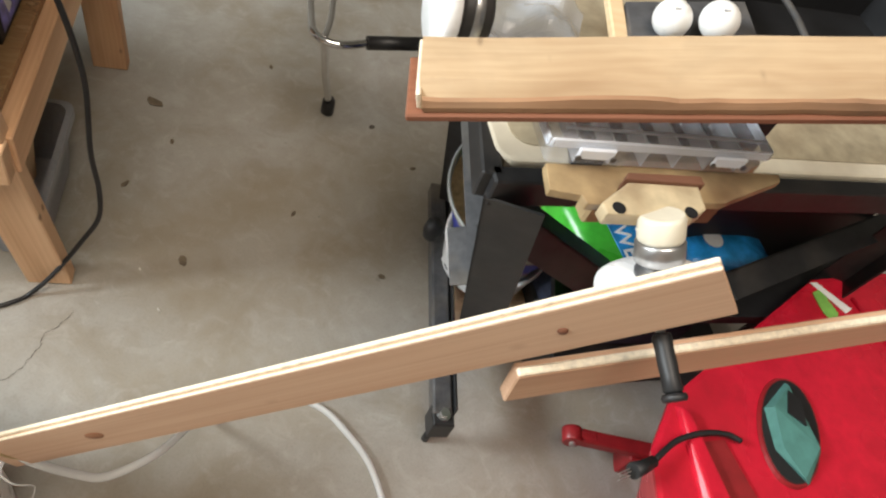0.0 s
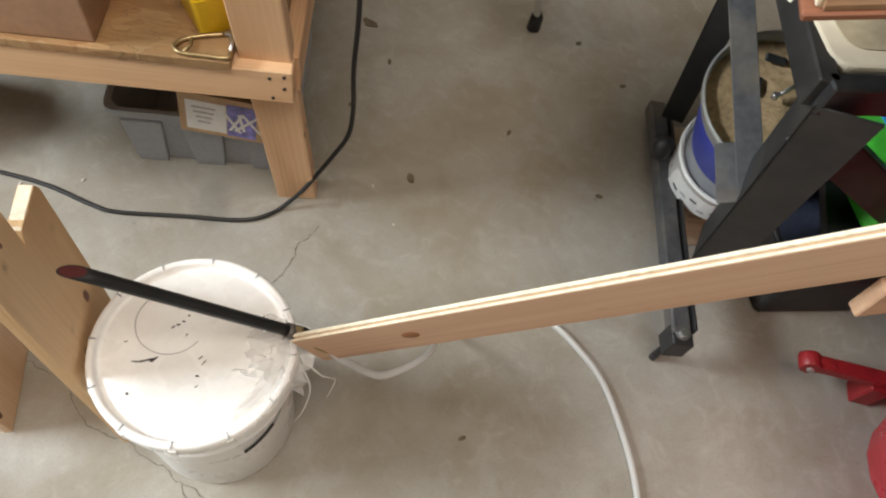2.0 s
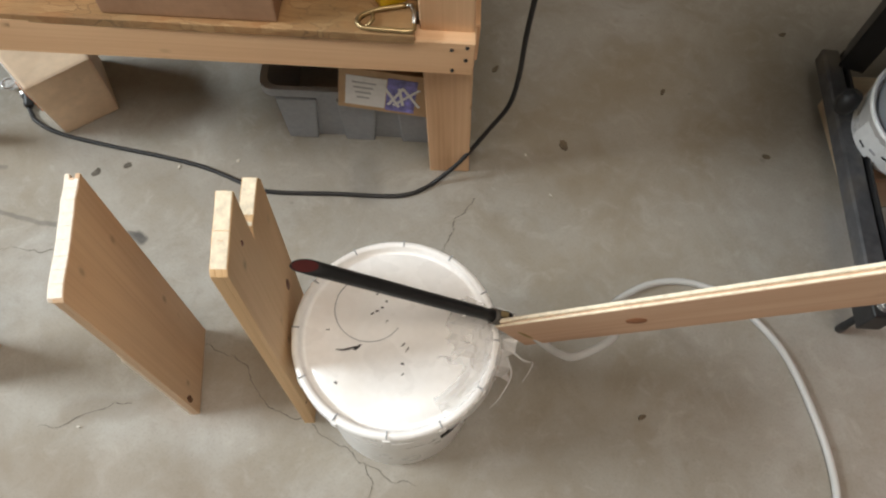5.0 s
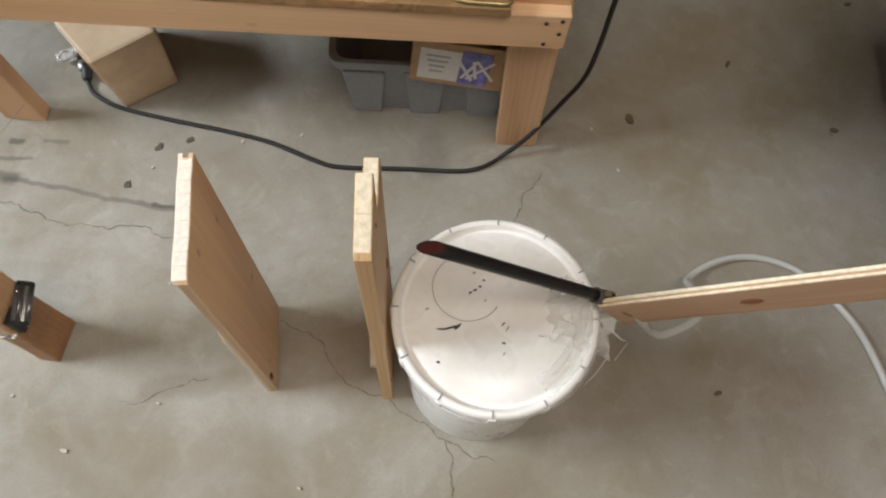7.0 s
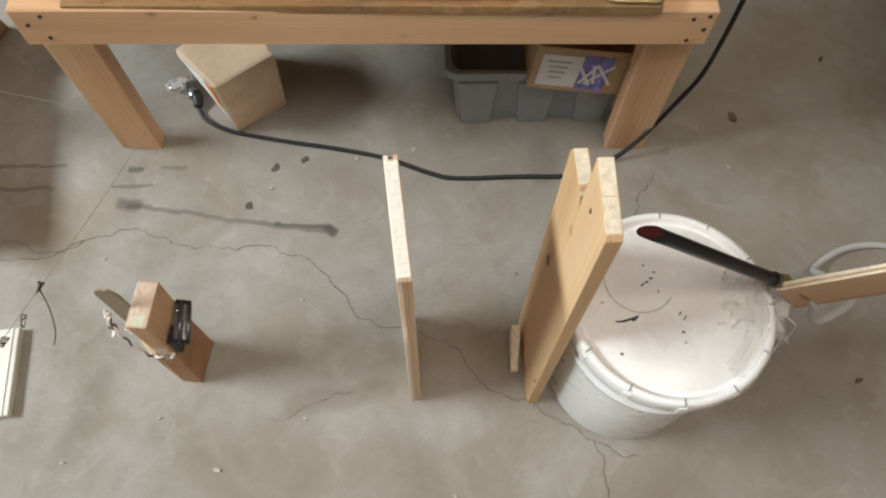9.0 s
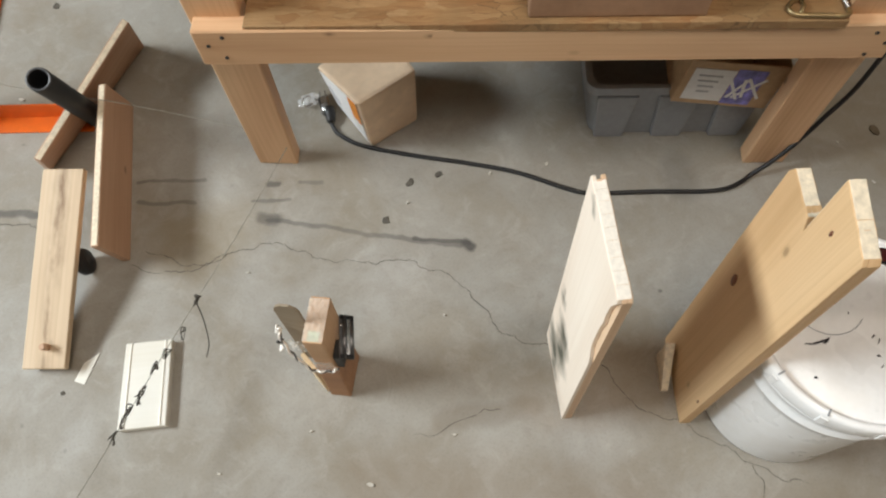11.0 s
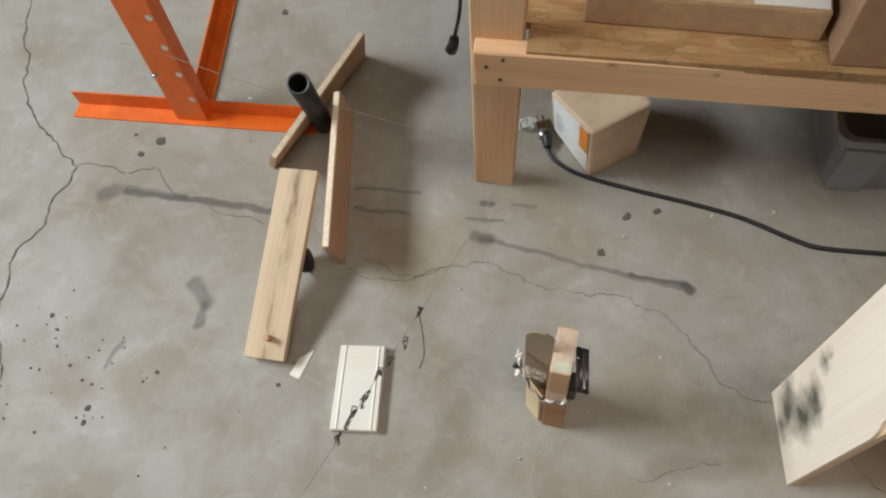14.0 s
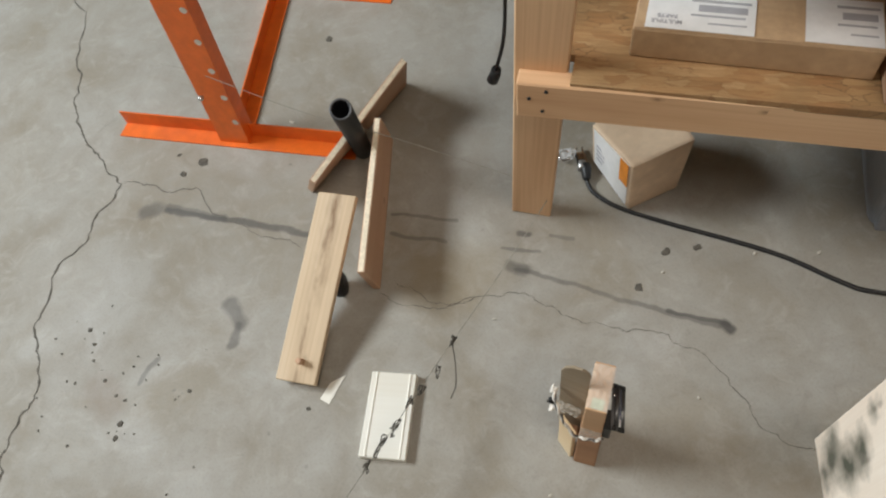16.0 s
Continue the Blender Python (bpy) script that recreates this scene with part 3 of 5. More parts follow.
crack([(-2.02, .575), (-1.93, .583), (-1.81, .655), (-1.71, .707), (-1.64, .70), (-1.59, .689), (-1.44, .721), (-1.35, .716), (-1.25, .669), (-1.17, .606), (-1.07, .604), (-.955, .585), (-.86, .51), (-.785, .516), (-.70, .48), (-.653, .458), (-.63, .40), (-.615, .34), (-.60, .2)], .0010, 4)
crack([(-.59, 1.10), (-.617, 1.041), (-.627, .964), (-.66, .90), (-.66, .84)], .0012, 5)
crack([(-.653, .458), (-.60, .44), (-.55, .445)], .0010, 6, 3)
crack([(-2.0, .62), (-1.85, .62), (-1.81, .655)], .0010, 7)
crack([(-1.30, .36), (-1.2, .42), (-1.14, .45)], .0010, 8, 3)


def spot(x, y, r, seed, mat=CRACK):
    """An uneven dried drip."""
    rnd = random.Random(seed)
    n = 11
    bm = bmesh.new()
    ring = [r * rnd.uniform(0.7, 1.15) for i in range(n)]
    lo = [bm.verts.new((ring[i] * math.cos(2 * math.pi * i / n), ring[i] * math.sin(2 * math.pi * i / n) * 0.8, 0)) for i in range(n)]
    hi = [bm.verts.new((v.co.x * 0.85, v.co.y * 0.85, 0.0012)) for v in lo]
    bm.faces.new(hi)
    for i in range(n):
        bm.faces.new((lo[i], lo[(i + 1) % n], hi[(i + 1) % n], hi[i]))
    return part("drip_spot", bm, mat, floor, "", pose(1.5 + x, -0.8 + y, 0.0602, 0, 0, seed * 37))


for i, (x, y, r) in enumerate([(-1.397, .962, .011), (-1.458, .925, .012), (-1.485, .815, .012), (-2.69, .69, .012), (-2.66, .745, .016), (-2.74, .74, .007), (-2.28, 1.03, .009), (-2.57, 1.27, .014),
                               (-2.62, .225, .008), (-2.585, .20, .006), (-2.40, .075, .009), (-2.39, .045, .008), (-2.5, .14, .006), (-2.03, .275, .006), (-2.3, .2, .006), (-.06, 1.95, .012)] + [(random.Random(k).gauss(-2.47, .12), random.Random(k + 99).gauss(.12, .09), random.Random(k + 7).uniform(.0015, .0045)) for k in range(34)]):
    spot(x, y, r, i + 1)


def chip(name, x, y, size, seed, mat, label, category):
    """A curled flake lying on the floor."""
    rnd = random.Random(seed)
    bm = slab_bm([(size * rnd.uniform(0.7, 1.1) * math.cos(a), size * rnd.uniform(0.35, 0.6) * math.sin(a)) for a in (2 * math.pi * k / 7 for k in range(7))], 0.0005, 0.003)
    for v in bm.verts:
        v.co.z += 0.12 * abs(v.co.x)
    return single(name, bm, mat, label, category, pose(x, y, 0, 0, 0, rnd.uniform(0, 360)), group="debris on the floor")


for i, (x, y, s) in enumerate([(-.669, 1.795, .026), (-.575, 1.669, .011), (-.629, 1.487, .013), (-.2, 1.536, .012), (.07, 1.409, .012), (-.416, 1.303, .020), (-.413, 2.082, .010), (.092, 1.823, .011), (-.14, .692, .011)]):
    chip("dry_leaf_fragment", x, y, s, i + 20, LEAF, "curled brown dry leaf fragment on concrete", "debris")
for i, (x, y, s) in enumerate([(-1.155, 1.044, .006), (-1.355, .25, .008), (-.42, 1.155, .005), (-1.28, .99, .005), (-1.75, .62, .004), (-2.05, .62, .005), (-1.45, .87, .004), (-.9, .3, .005), (-1.65, .2, .004), (-.5, 1.25, .004), (-2.5, .95, .008), (-1.5, .32, .004), (-1.22, .38, .004), (-1.3, .62, .004)]):
    chip("wood_crumb", x, y, s, i + 50, GRIT, "small pale wood crumb on concrete", "debris")

# ---- workbench ----
BM = pose(-1.825, 0.897, 0, 0, 0, 12.46)
bench = thing("workbench", "rough pine workbench frame with a strand-board lower shelf", "workbench", m=BM)


def bar(name, a, b, w, t, mat, parent, up=(0, 0, 1), label="", bevel=0.0025):
    m, L = beam_m(a, b, up)
    return part(name, box_bm(L, w, t, bevel), mat, parent, label, m)


def bench_leg(u, v, du, dv):
    return bar("leg", (u, v, 0.003), (u + 0.9 * du, v + 0.9 * dv, 0.9), 0.092, 0.040, PINE, bench, (0, 1, 0))


bench_leg(.047, .022, .06, -.12)
bench_leg(1.187, .022, -.045, -.115)
bench_leg(.047, .76, .03, -.02)
bench_leg(1.187, .76, -.03, -.02)
front = bar("front_rail", (.043, -.079, .503), (1.212, -.063, .488), 0.038, 0.080, PINE, bench)
bar("back_rail", (.05, .735, .49), (1.19, .735, .49), 0.038, 0.090, PINE, bench)
bar("side_rail", (.080, -.02, .494), (.060, .715, .494), 0.038, 0.088, PINE, bench)
bar("side_rail", (1.200, -.042, .484), (1.200, .715, .484), 0.038, 0.088, PINE, bench)
# bench top is unseen, added for the shade it casts on shelf and floor
part("tabletop", moved(box_bm(1.25, .84, .02, .003), pose(.615, .36, .912)), OSB, bench, "unseen strand-board bench top that shades the shelf")
bar("top_rail", (.10, -.03, .87), (1.14, -.025, .87), 0.038, 0.06, PINE, bench)
part("shelf", slab_bm([(.133, -.092), (1.110, -.092), (1.110, -.022), (1.19, -.022), (1.19, .72), (.04, .72), (.04, -.025), (.133, -.025)], .530, .548, .002), OSB, bench, "rough strand-board shelf")
for (u, v, z) in ((.095, 0, .530), (.066, 0, .511), (.089, 0, .482), (1.172, 0, .511), (1.198, 0, .517), (1.197, 0, .487), (1.175, 0, .461)):
    part("screw", lathe_bm([(.0035, 0), (.0035, .0015), (.001, .0017)], 10), BLACK_STEEL, bench, "", pose(u, -.0992 + .0137 * u, z, 90, 0, 0))


def carton(name, label, at, w, d, h, mat, flaps=0.0, turn=12.46, cat="box"):
    """A cardboard box with a slightly bulged body, a taped seam and flap lines."""
    t = thing(name, label, cat, at, turn)
    body = box_bm(w, d, h, 0.003, 2)
    part("body", moved(body, pose(0, 0, h / 2)), mat, t)
    for s in (-1, 1):
        part("flap", box_bm(w - .004, d / 2 - .003, .003, .001), mat, t, "", pose(0, s * d / 4, h + .0015))
    part("tape", box_bm(w + .001, .048, .0008), CARD_LIGHT, t, "brown packing tape", pose(0, 0, h + .0036))
    return t


def lettering(body, size, mat, parent, m, label, extrude=.0006):
    cu = bpy.data.curves.new("lettering", 'FONT')
    cu.body, cu.size, cu.extrude, cu.align_x, cu.offset = body, size, extrude, 'CENTER', .0004
    tmp = bpy.data.objects.new("tmp_text", cu)
    me = bpy.data.meshes.new_from_object(tmp)
    bpy.data.objects.remove(tmp)
    me.materials.append(mat)
    ob = new("lettering", me)
    ob.parent, ob.matrix_basis = parent, m
    ob["label"] = label
    return ob


def local(u, v, z=0.0):
    return BM @ Vector((u, v, z))


p = local(.745, .065, .549)
carton("cardboard_box", "large plain brown cardboard box on the bench shelf", p, .285, .29, .26, CARDBOARD)
p = local(.41, .11, .549)
flat = carton("parcel", "flat brown cardboard parcel with white shipping labels", p, .37, .27, .058, CARD_LIGHT, turn=10.5)
for (x, y, w, d) in ((-.085, -.09, .165, .085), (.125, -.082, .11, .10)):
    lab = part("shipping_label", box_bm(w, d, .0008), PAPER, flat, "white printed shipping label", pose(x, y, .0625))
    for k in range(4):
        part("print_bar", box_bm(w * (.55, .45, .5, .35)[k], (.005, .015, .004, .003)[k], .0006), INK, lab, "", pose((.18, .2, .16, .25)[k] * w, d * (.32 - .2 * k), .0007))
for k, word in enumerate(("MULTIPLE", "PARTS")):
    lettering(word, .011, INK, flat, pose(-.135, -.113 + .013 * k, .0632, 0, 0, 180), "dark printed word", .0003)
pc = thing("printed_carton", "dark carton with a violet and white printed side on the shelf", "box", local(1.095, .36, .549), 12.46)
part("body", moved(box_bm(.13, .40, .11, .003, 2), pose(0, 0, .055)), BLACK_RUBBER_SHADE, pc)
part("violet_label", box_bm(.001, .36, .085), PURPLE, pc, "violet patterned print", pose(.0658, 0, .055))
for k in range(5):
    part("print_bar", box_bm(.0008, .02, .05), PAPER, pc, "pale printed mark", pose(.0666, -.14 + .07 * k, .055, 20, 0, 0))
part("top_label", box_bm(.08, .20, .001), PURPLE, pc, "violet patterned print", pose(.01, -.05, .1105))

# yellow bin with tools
yb = thing("parts_bin", "yellow open plastic parts bin with blue handled tools", "bin", (-.808, 1.170, .549), 45)
outer, inner = rounded(.105, .175, .012), rounded(.097, .167, .01)
bmy = bmesh.new()
rings = [[bmy.verts.new((x * k, y * k, z)) for x, y in o] for o, k, z in ((outer, .86, 0), (outer, 1, .085), (inner, 1, .085), (inner, .86, .006))]
for a, b in zip(rings, rings[1:]):
    for i in range(len(a)):
        bmy.faces.new((a[i], a[(i + 1) % len(a)], b[(i + 1) % len(a)], b[i]))
bmy.faces.new(rings[0][::-1]), bmy.faces.new(rings[-1])
part("bin_body", bmy, YELLOW, yb)
for k, (x, y, a) in enumerate(((-.02, -.02, 70), (.02, .0, 95), (.0, .04, 80))):
    tool = single("screwdriver", joined(lathe_bm([(.008, 0), (.014, .01), (.013, .05), (.015, .085), (.008, .095)], 12), moved(lathe_bm([(.003, 0), (.003, .07)], 8), pose(0, 0, -.07))), BLUE_ITEM, "blue handled screwdriver lying in the bin", "tool", yb.matrix_world @ pose(x, y, .055 + .012 * k, 75, 0, a), group="tools in the bin")

# snap hook
hook = thing("snap_hook", "brassy steel triangular snap hook lying on the shelf", "snap hook", m=pose(-.77, 1.062, .549))
loop = smooth_line([(.018, .040, .0045), (-.020, .020, .0045), (-.042, .002, .0045), (-.048, -.014, .0045), (-.040, -.024, .0045), (-.026, -.025, .0045), (.010, -.018, .0045), (.036, -.013, .0045), (.045, -.006, .0045), (.043, .004, .0045)], 8)
part("hook_body", tube_bm(loop, .0040, 12), BRASS, hook)
part("gate", tube_bm([(.043, .004, .0045), (.036, .030, .0045), (.027, .043, .0045), (.018, .040, .0045)], .0034, 10), ZINC, hook, "sprung gate")
part("eye_bar", tube_bm([(-.030, .010, .0045), (-.024, -.004, .0045), (-.030, -.024, .0045)], .003, 8), BRASS, hook)

# under the bench: tote, labelled box, carton, wood chunk
tote = thing("storage_tote", "grey open plastic storage tote with ribbed sides", "tote", (-.925, 1.335, 0), 13)
ow, od = .43, .33
rim, foot, well = rounded(ow, od, .03), rounded(ow * .86, od * .86, .03), rounded(ow * .93, od * .93, .028)
bmt = bmesh.new()
rings = [[bmt.verts.new((x, y, z)) for x, y in o] for o, z in ((foot, 0), (well, .165), (rim, .167), (rim, .19), (well, .19), ([(x * .92, y * .92) for x, y in foot], .012))]
for a, b in zip(rings, rings[1:]):
    for i in range(len(a)):
        bmt.faces.new((a[i], a[(i + 1) % len(a)], b[(i + 1) % len(a)], b[i]))
bmt.faces.new(rings[0][::-1]), bmt.faces.new(rings[-1])
part("tote_body", bmt, GREY_PLASTIC, tote)
for k in range(3):
    part("rib", hull_bm([(-.034, -.01, 0), (.034, -.01, 0), (.034, .01, 0), (-.034, .01, 0)], [(-.046, -.014, .15), (.046, -.014, .15), (.046, .006, .15), (-.046, .006, .15)], .004), GREY_PLASTIC, tote, "", pose(-.14 + .135 * k, -.146, .002))
lb = thing("labelled_box", "open brown carton with a violet and white label", "box", m=pose(-.835, 1.235, .168, 0, 6, 11))
for nm, sz, pp in (("front_wall", (.205, .004, .13), (0, -.075, .065)), ("back_wall", (.205, .004, .13), (0, .075, .065)), ("side_wall", (.004, .146, .13), (-.1, 0, .065)), ("side_wall", (.004, .146, .13), (.1, 0, .065)), ("base", (.2, .146, .004), (0, 0, .002))):
    part(nm, box_bm(*sz, .001), CARD_LIGHT, lb, "", pose(*pp))
part("white_label", box_bm(.085, .0008, .095), PAPER, lb, "white printed label", pose(-.045, -.0778, .062))
part("violet_label", box_bm(.062, .0008, .105), PURPLE, lb, "violet patterned print", pose(.03, -.0778, .062))
for k in range(5):
    part("print_bar", box_bm(.0065, .0006, .08 - .012 * (k % 3)), PAPER, lb, "pale printed streak", pose(.008 + .011 * k, -.0786, .06, 0, (-30, 25, -12, 40, -35)[k], 0))
for k in range(4):
    part("print_bar", box_bm(.05 - .008 * k, .0006, .004), INK, lb, "", pose(-.05, -.0786, .09 - .016 * k))

wb = thing("tan_carton", "pale tan carton lying tilted with a white and orange label", "box", m=Matrix.Identity(4))
lo4 = [(-1.572, 1.002, 0), (-1.485, 1.105, 0), (-1.60, 1.235, 0), (-1.70, 1.115, 0)]
hi4 = [(-1.575, .985, .185), (-1.474, 1.098, .195), (-1.595, 1.215, .20), (-1.695, 1.06, .195)]
part("body", hull_bm(lo4, hi4, .008), CARTON, wb)


def on_face(u0, u1, v0, v1, lift):
    """A thin patch on the carton's printed face, from shares of its width and height."""
    a, b, c, d = (Vector(q) for q in (lo4[3], lo4[0], hi4[0], hi4[3]))
    n = (b - a).cross(d - a).normalized()
    n = n if n.y < 0 else -n
    at = lambda u, v: (a * (1 - u) + b * u) * (1 - v) + (d * (1 - u) + c * u) * v
    ring = [at(u, v) for u, v in ((u0, v0), (u1, v0), (u1, v1), (u0, v1))]
    return hull_bm([q + n * (lift - .0005) for q in ring], [q + n * (lift + .0008) for q in ring])


part("white_label", on_face(.08, .93, .07, .97, .001), PAPER, wb, "white printed label")
part("orange_label", on_face(.74, .93, .50, .97, .0026), ORANGE_INK, wb, "orange printed strip")
for k in range(4):
    part("print_bar", on_face(.16, .30 + .05 * (k % 3), .30 + .11 * k, .335 + .11 * k, .0026), INK, wb, "")
single("aluminium_strip", box_bm(.14, .02, .006, .001), ZINC, "thin pale metal strip on the floor", "strip", pose(-1.72, 1.32, .003, 0, 0, 5))

# extension cord: along the floor under the bench, round the leg, up behind
cord = thing("extension_cord", "black rubber extension cord lying on the floor", "cable")
cp = [(-1.702, 1.062, .016), (-1.682, 1.036, .007), (-1.655, 1.015, .006), (-1.587, .998, .006), (-1.46, .998, .006), (-1.326, 1.004, .006), (-1.216, 1.003, .006), (-1.10, .985, .006), (-1.04, .985, .006), (-.90, 1.02, .006), (-.79, 1.045, .006), (-.742, 1.064, .006), (-.712, 1.088, .006), (-.690, 1.112, .010), (-.642, 1.142, .070), (-.590, 1.190, .155), (-.560, 1.218, .215), (-.552, 1.226, .30), (-.553, 1.222, .42), (-.552, 1.24, .6), (-.57, 1.22, .80), (-.60, 1.20, .905)]
part("cord", tube_bm(smooth_line(cp, 10), .0052, 10), BLACK_RUBBER_SHADE, cord)
part("socket", moved(lathe_bm([(.006, 0), (.012, .006), (.014, .03), (.016, .034), (.016, .055), (.012, .058)], 16), zaxes((-1.688, 1.042, .013), (-.42, .9, .05)) @ Matrix.Diagonal((.85, .85, .8, 1))), BLACK_RUBBER_SHADE, cord)
adapter = thing("plug_adapter", "clear and chrome three-way plug adapter on the floor", "plug", (-1.722, 1.094, .012), 28)
part("adapter_body", box_bm(.026, .040, .022, .005, 2), CHROME, adapter)
part("collar", moved(lathe_bm([(.010, -.012), (.0125, -.010), (.0125, .010), (.010, .012)], 16), pose(0, -.018, .002, 90, 0, 0)), ZINC, adapter)
for sx in (-1, 1):
    part("prong", box_bm(.003, .02, .008), CHROME, adapter, "", pose(sx * .007, .030, 0))
bmf = bmesh.new()
bmesh.ops.create_icosphere(bmf, subdivisions=3, radius=.5)
for v in bmf.verts:
    c = v.co.copy()
    v.co = Vector((c.x * .050, c.y * .034, c.z * .022)) * (1 + .5 * noise.noise(c * 4)) + Vector((-.036, .022, .002))
part("bag", bmf, FILM, adapter, "crumpled clear film")
part("wire_loop", tube_bm(smooth_line([(-.012, .01, .004), (-.035, .026, .012), (-.052, .016, .010), (-.046, .002, .006), (-.026, .004, .008)], 6), .0018, 6), CHROME, adapter, "bright wire loop")
hang = thing("hanging_plug", "black plug on a cord that hangs from the bench", "cable")
part("cord", tube_bm(smooth_line([(-1.86, 1.02, .85), (-1.868, 1.02, .6), (-1.885, 1.035, .42), (-1.915, 1.05, .30)], 6), .0042, 8), BLACK_RUBBER_SHADE, hang)
part("plug_body", tube_bm([(-1.915, 1.05, .30), (-1.922, 1.055, .275), (-1.93, 1.058, .255)], .011, 12, .014), BLACK_RUBBER_SHADE, hang)

# ---- bucket, ramp, tube ----
bucket = thing("plastic_bucket", "white five-gallon plastic bucket with a scuffed lid", "bucket", (-.628, .608, 0))
part("bucket_body", lathe_bm([(.134, 0), (.138, .003), (.1405, .012), (.145, .25), (.146, .278), (.152, .280), (.1525, .286), (.147, .289), (.148, .318), (.154, .320), (.1545, .327), (.149, .330), (.150, .356)], 72), WHITE_PLASTIC, bucket)
lid = part("lid", lathe_bm([(.153, .340), (.1605, .342), (.1625, .348), (.1625, .372), (.160, .378), (.153, .3795), (.1495, .376), (.148, .369), (.142, .3675), (.139, .371), (.062, .3725), (.060, .3715), (.0, .372)], 84, False), WHITE_PLASTIC, bucket)
for k in range(12):
    a = 2 * math.pi * k / 12 + .2
    part("lid_tab", box_bm(.012, .002, .024, .0006), WHITE_PLASTIC, bucket, "", pose(.1632 * math.cos(a), .1632 * math.sin(a), .357, 0, 0, math.degrees(a) + 90))
    part("tab_slit", box_bm(.0022, .012, .0012), GREY_PLASTIC, bucket, "narrow slit in the lid rim", pose(.1565 * math.cos(a), .1565 * math.sin(a), .3796, 0, 0, math.degrees(a) - 90))


def blot(w, h, k):
    """Outline of a small smear."""
    return [(w * .5 * math.cos(t) * (1 + .4 * math.sin(3 * t + k)), h * .5 * math.sin(t) * (1 + .3 * math.cos(2 * t))) for t in (2 * math.pi * j / 9 for j in range(9))]


for k, (x, y, w, h, a) in enumerate(((-.064, -.041, .026, .0045, 30), (-.052, -.036, .014, .006, 55), (-.078, -.046, .012, .002, 15), (.023, -.042, .0055, .0045, 0), (-.066, -.097, .005, .005, 0), (.016, -.012, .008, .003, 60), (.024, -.018, .010, .002, 75), (-.04, .03, .006, .004, 30),
                                     (-.034, .038, .005, .004, 10), (-.046, .024, .007, .0035, 50), (-.03, .05, .004, .004, 0), (-.02, .018, .005, .002, 80), (.028, -.058, .006, .002, 60), (-.048, .058, .004, .003, 0), (-.105, -.02, .006, .002, 30))):
    part("scuff", slab_bm(blot(w, h, k), 0, .0006), BLACK_RUBBER_SHADE, bucket, "black paint scuff", pose(x, y, .3726, 0, 0, a))
part("ring_mark", tube_bm([(-.052 + .056 * math.cos(radians(a)), .032 + .056 * math.sin(radians(a)), .3722) for a in range(140, 345, 10)], .0007, 6), GREY_PLASTIC, bucket, "grey ring mark")
for k, (a, z, w) in enumerate(((-58, .20, .018), (-62, .21, .012), (-54, .215, .016), (-66, .20, .010), (-50, .20, .012))):
    part("scuff", slab_bm(blot(w, .003, k), 0, .0006), GREY_STEEL, bucket, "grey smeared print", pose(.1435 * math.cos(radians(a)), .1435 * math.sin(radians(a)), z, 90, 0, a + 90))
bail = [(.1475 * math.cos(radians(a)), .1475 * math.sin(radians(a)), z) for a, z in ((8, .315), (0, .29), (-8, .262), (-15, .245), (-19, .236))]
part("bail_wire", tube_bm(smooth_line(bail, 6), .0014, 8), ZINC, bucket, "thin wire bail lying against the side")
part("bail_grip", tube_bm(smooth_line([(.1470 * math.cos(radians(a)), .1470 * math.sin(radians(a)), z) for a, z in ((-19, .236), (-27, .228), (-36, .219), (-44, .211))], 6), .0026, 8), BLACK_STEEL, bucket, "dark grip on the bail")

# ramp plank on edge, from the lid up to the saw table
A, B = Vector((-.452, .659, .378)), Vector((.307, .7364, 1.0795))
rm, rl = beam_m(A, B)
ramp_t = thing("ramp_plank", "long tongue-and-groove pine plank on edge, sloping down as a ramp", "plank", m=rm)
part("plank_body", box_bm(rl, .014, .080, .0015), PINE_FACE, ramp_t, "", pose(0, -.002, .004))
part("top_edge", box_bm(rl, .0055, .007, .0012), PINE_CUT, ramp_t, "pale cut tongue along the top edge", pose(0, -.0005, .0468))
part("top_edge", box_bm(rl, .0035, .003, .0008), PINE_CUT, ramp_t, "pale cut shoulder along the top edge", pose(0, -.0068, .0440))
part("knot", lathe_bm([(.013, 0), (.011, .0006), (.0, .0008)], 20, False), wood("knot_wood", (.30, .13, .06), (.24, .095, .04), (.10, .04, .02), 0), ramp_t, "dark brown knot", pose(-rl / 2 + .212, -.0092, .004, 90, 0, 0) @ Matrix.Diagonal((1.2, .75, 1, 1)))
part("knot", lathe_bm([(.006, 0), (.005, .0014), (.0, .0018)], 12, False), PINE_RED, ramp_t, "small brown knot", pose(rl / 2 - .160, -.0092, .004, 90, 0, 0))

pen = thing("black_tube", "black tube with a dark red cut end, raised over the lid", "tube")
pa, pb = Vector((-.728, .579, .634)), Vector((-.488, .661, .420))
pts = [pa + (pb - pa) * k / 10 for k in range(11)]
axis = (pb - pa).normalized()
over = (Vector((0, 0, 1)) - axis * axis.z).normalized()


def slant_tube(pts, r, seg=20):
    """A tube whose first end is cut on a slant, open upwards."""
    bm = tube_bm(pts, r, seg)
    for v in bm.verts:
        d = v.co - pts[0]
        if abs(d.dot(axis)) < .002:
            v.co += axis * (d.dot(over) * 1.7)
    return bm


part("tube_body", slant_tube(pts, .0098), BLACK_PIPE, pen)
part("cut_end", slant_tube([pa - axis * .0006, pa + axis * .03], .0082), RED_TIP, pen, "dark red cut end")
part("clamp", tube_bm([pb, pb + (pb - pa) * .10], .0085, 12), BRASS, pen, "brass hose clamp")
part("neck", tube_bm([pb + (pb - pa) * .10, pb + (pb - pa) * .22], .0065, 12), BLACK_RUBBER_SHADE, pen)

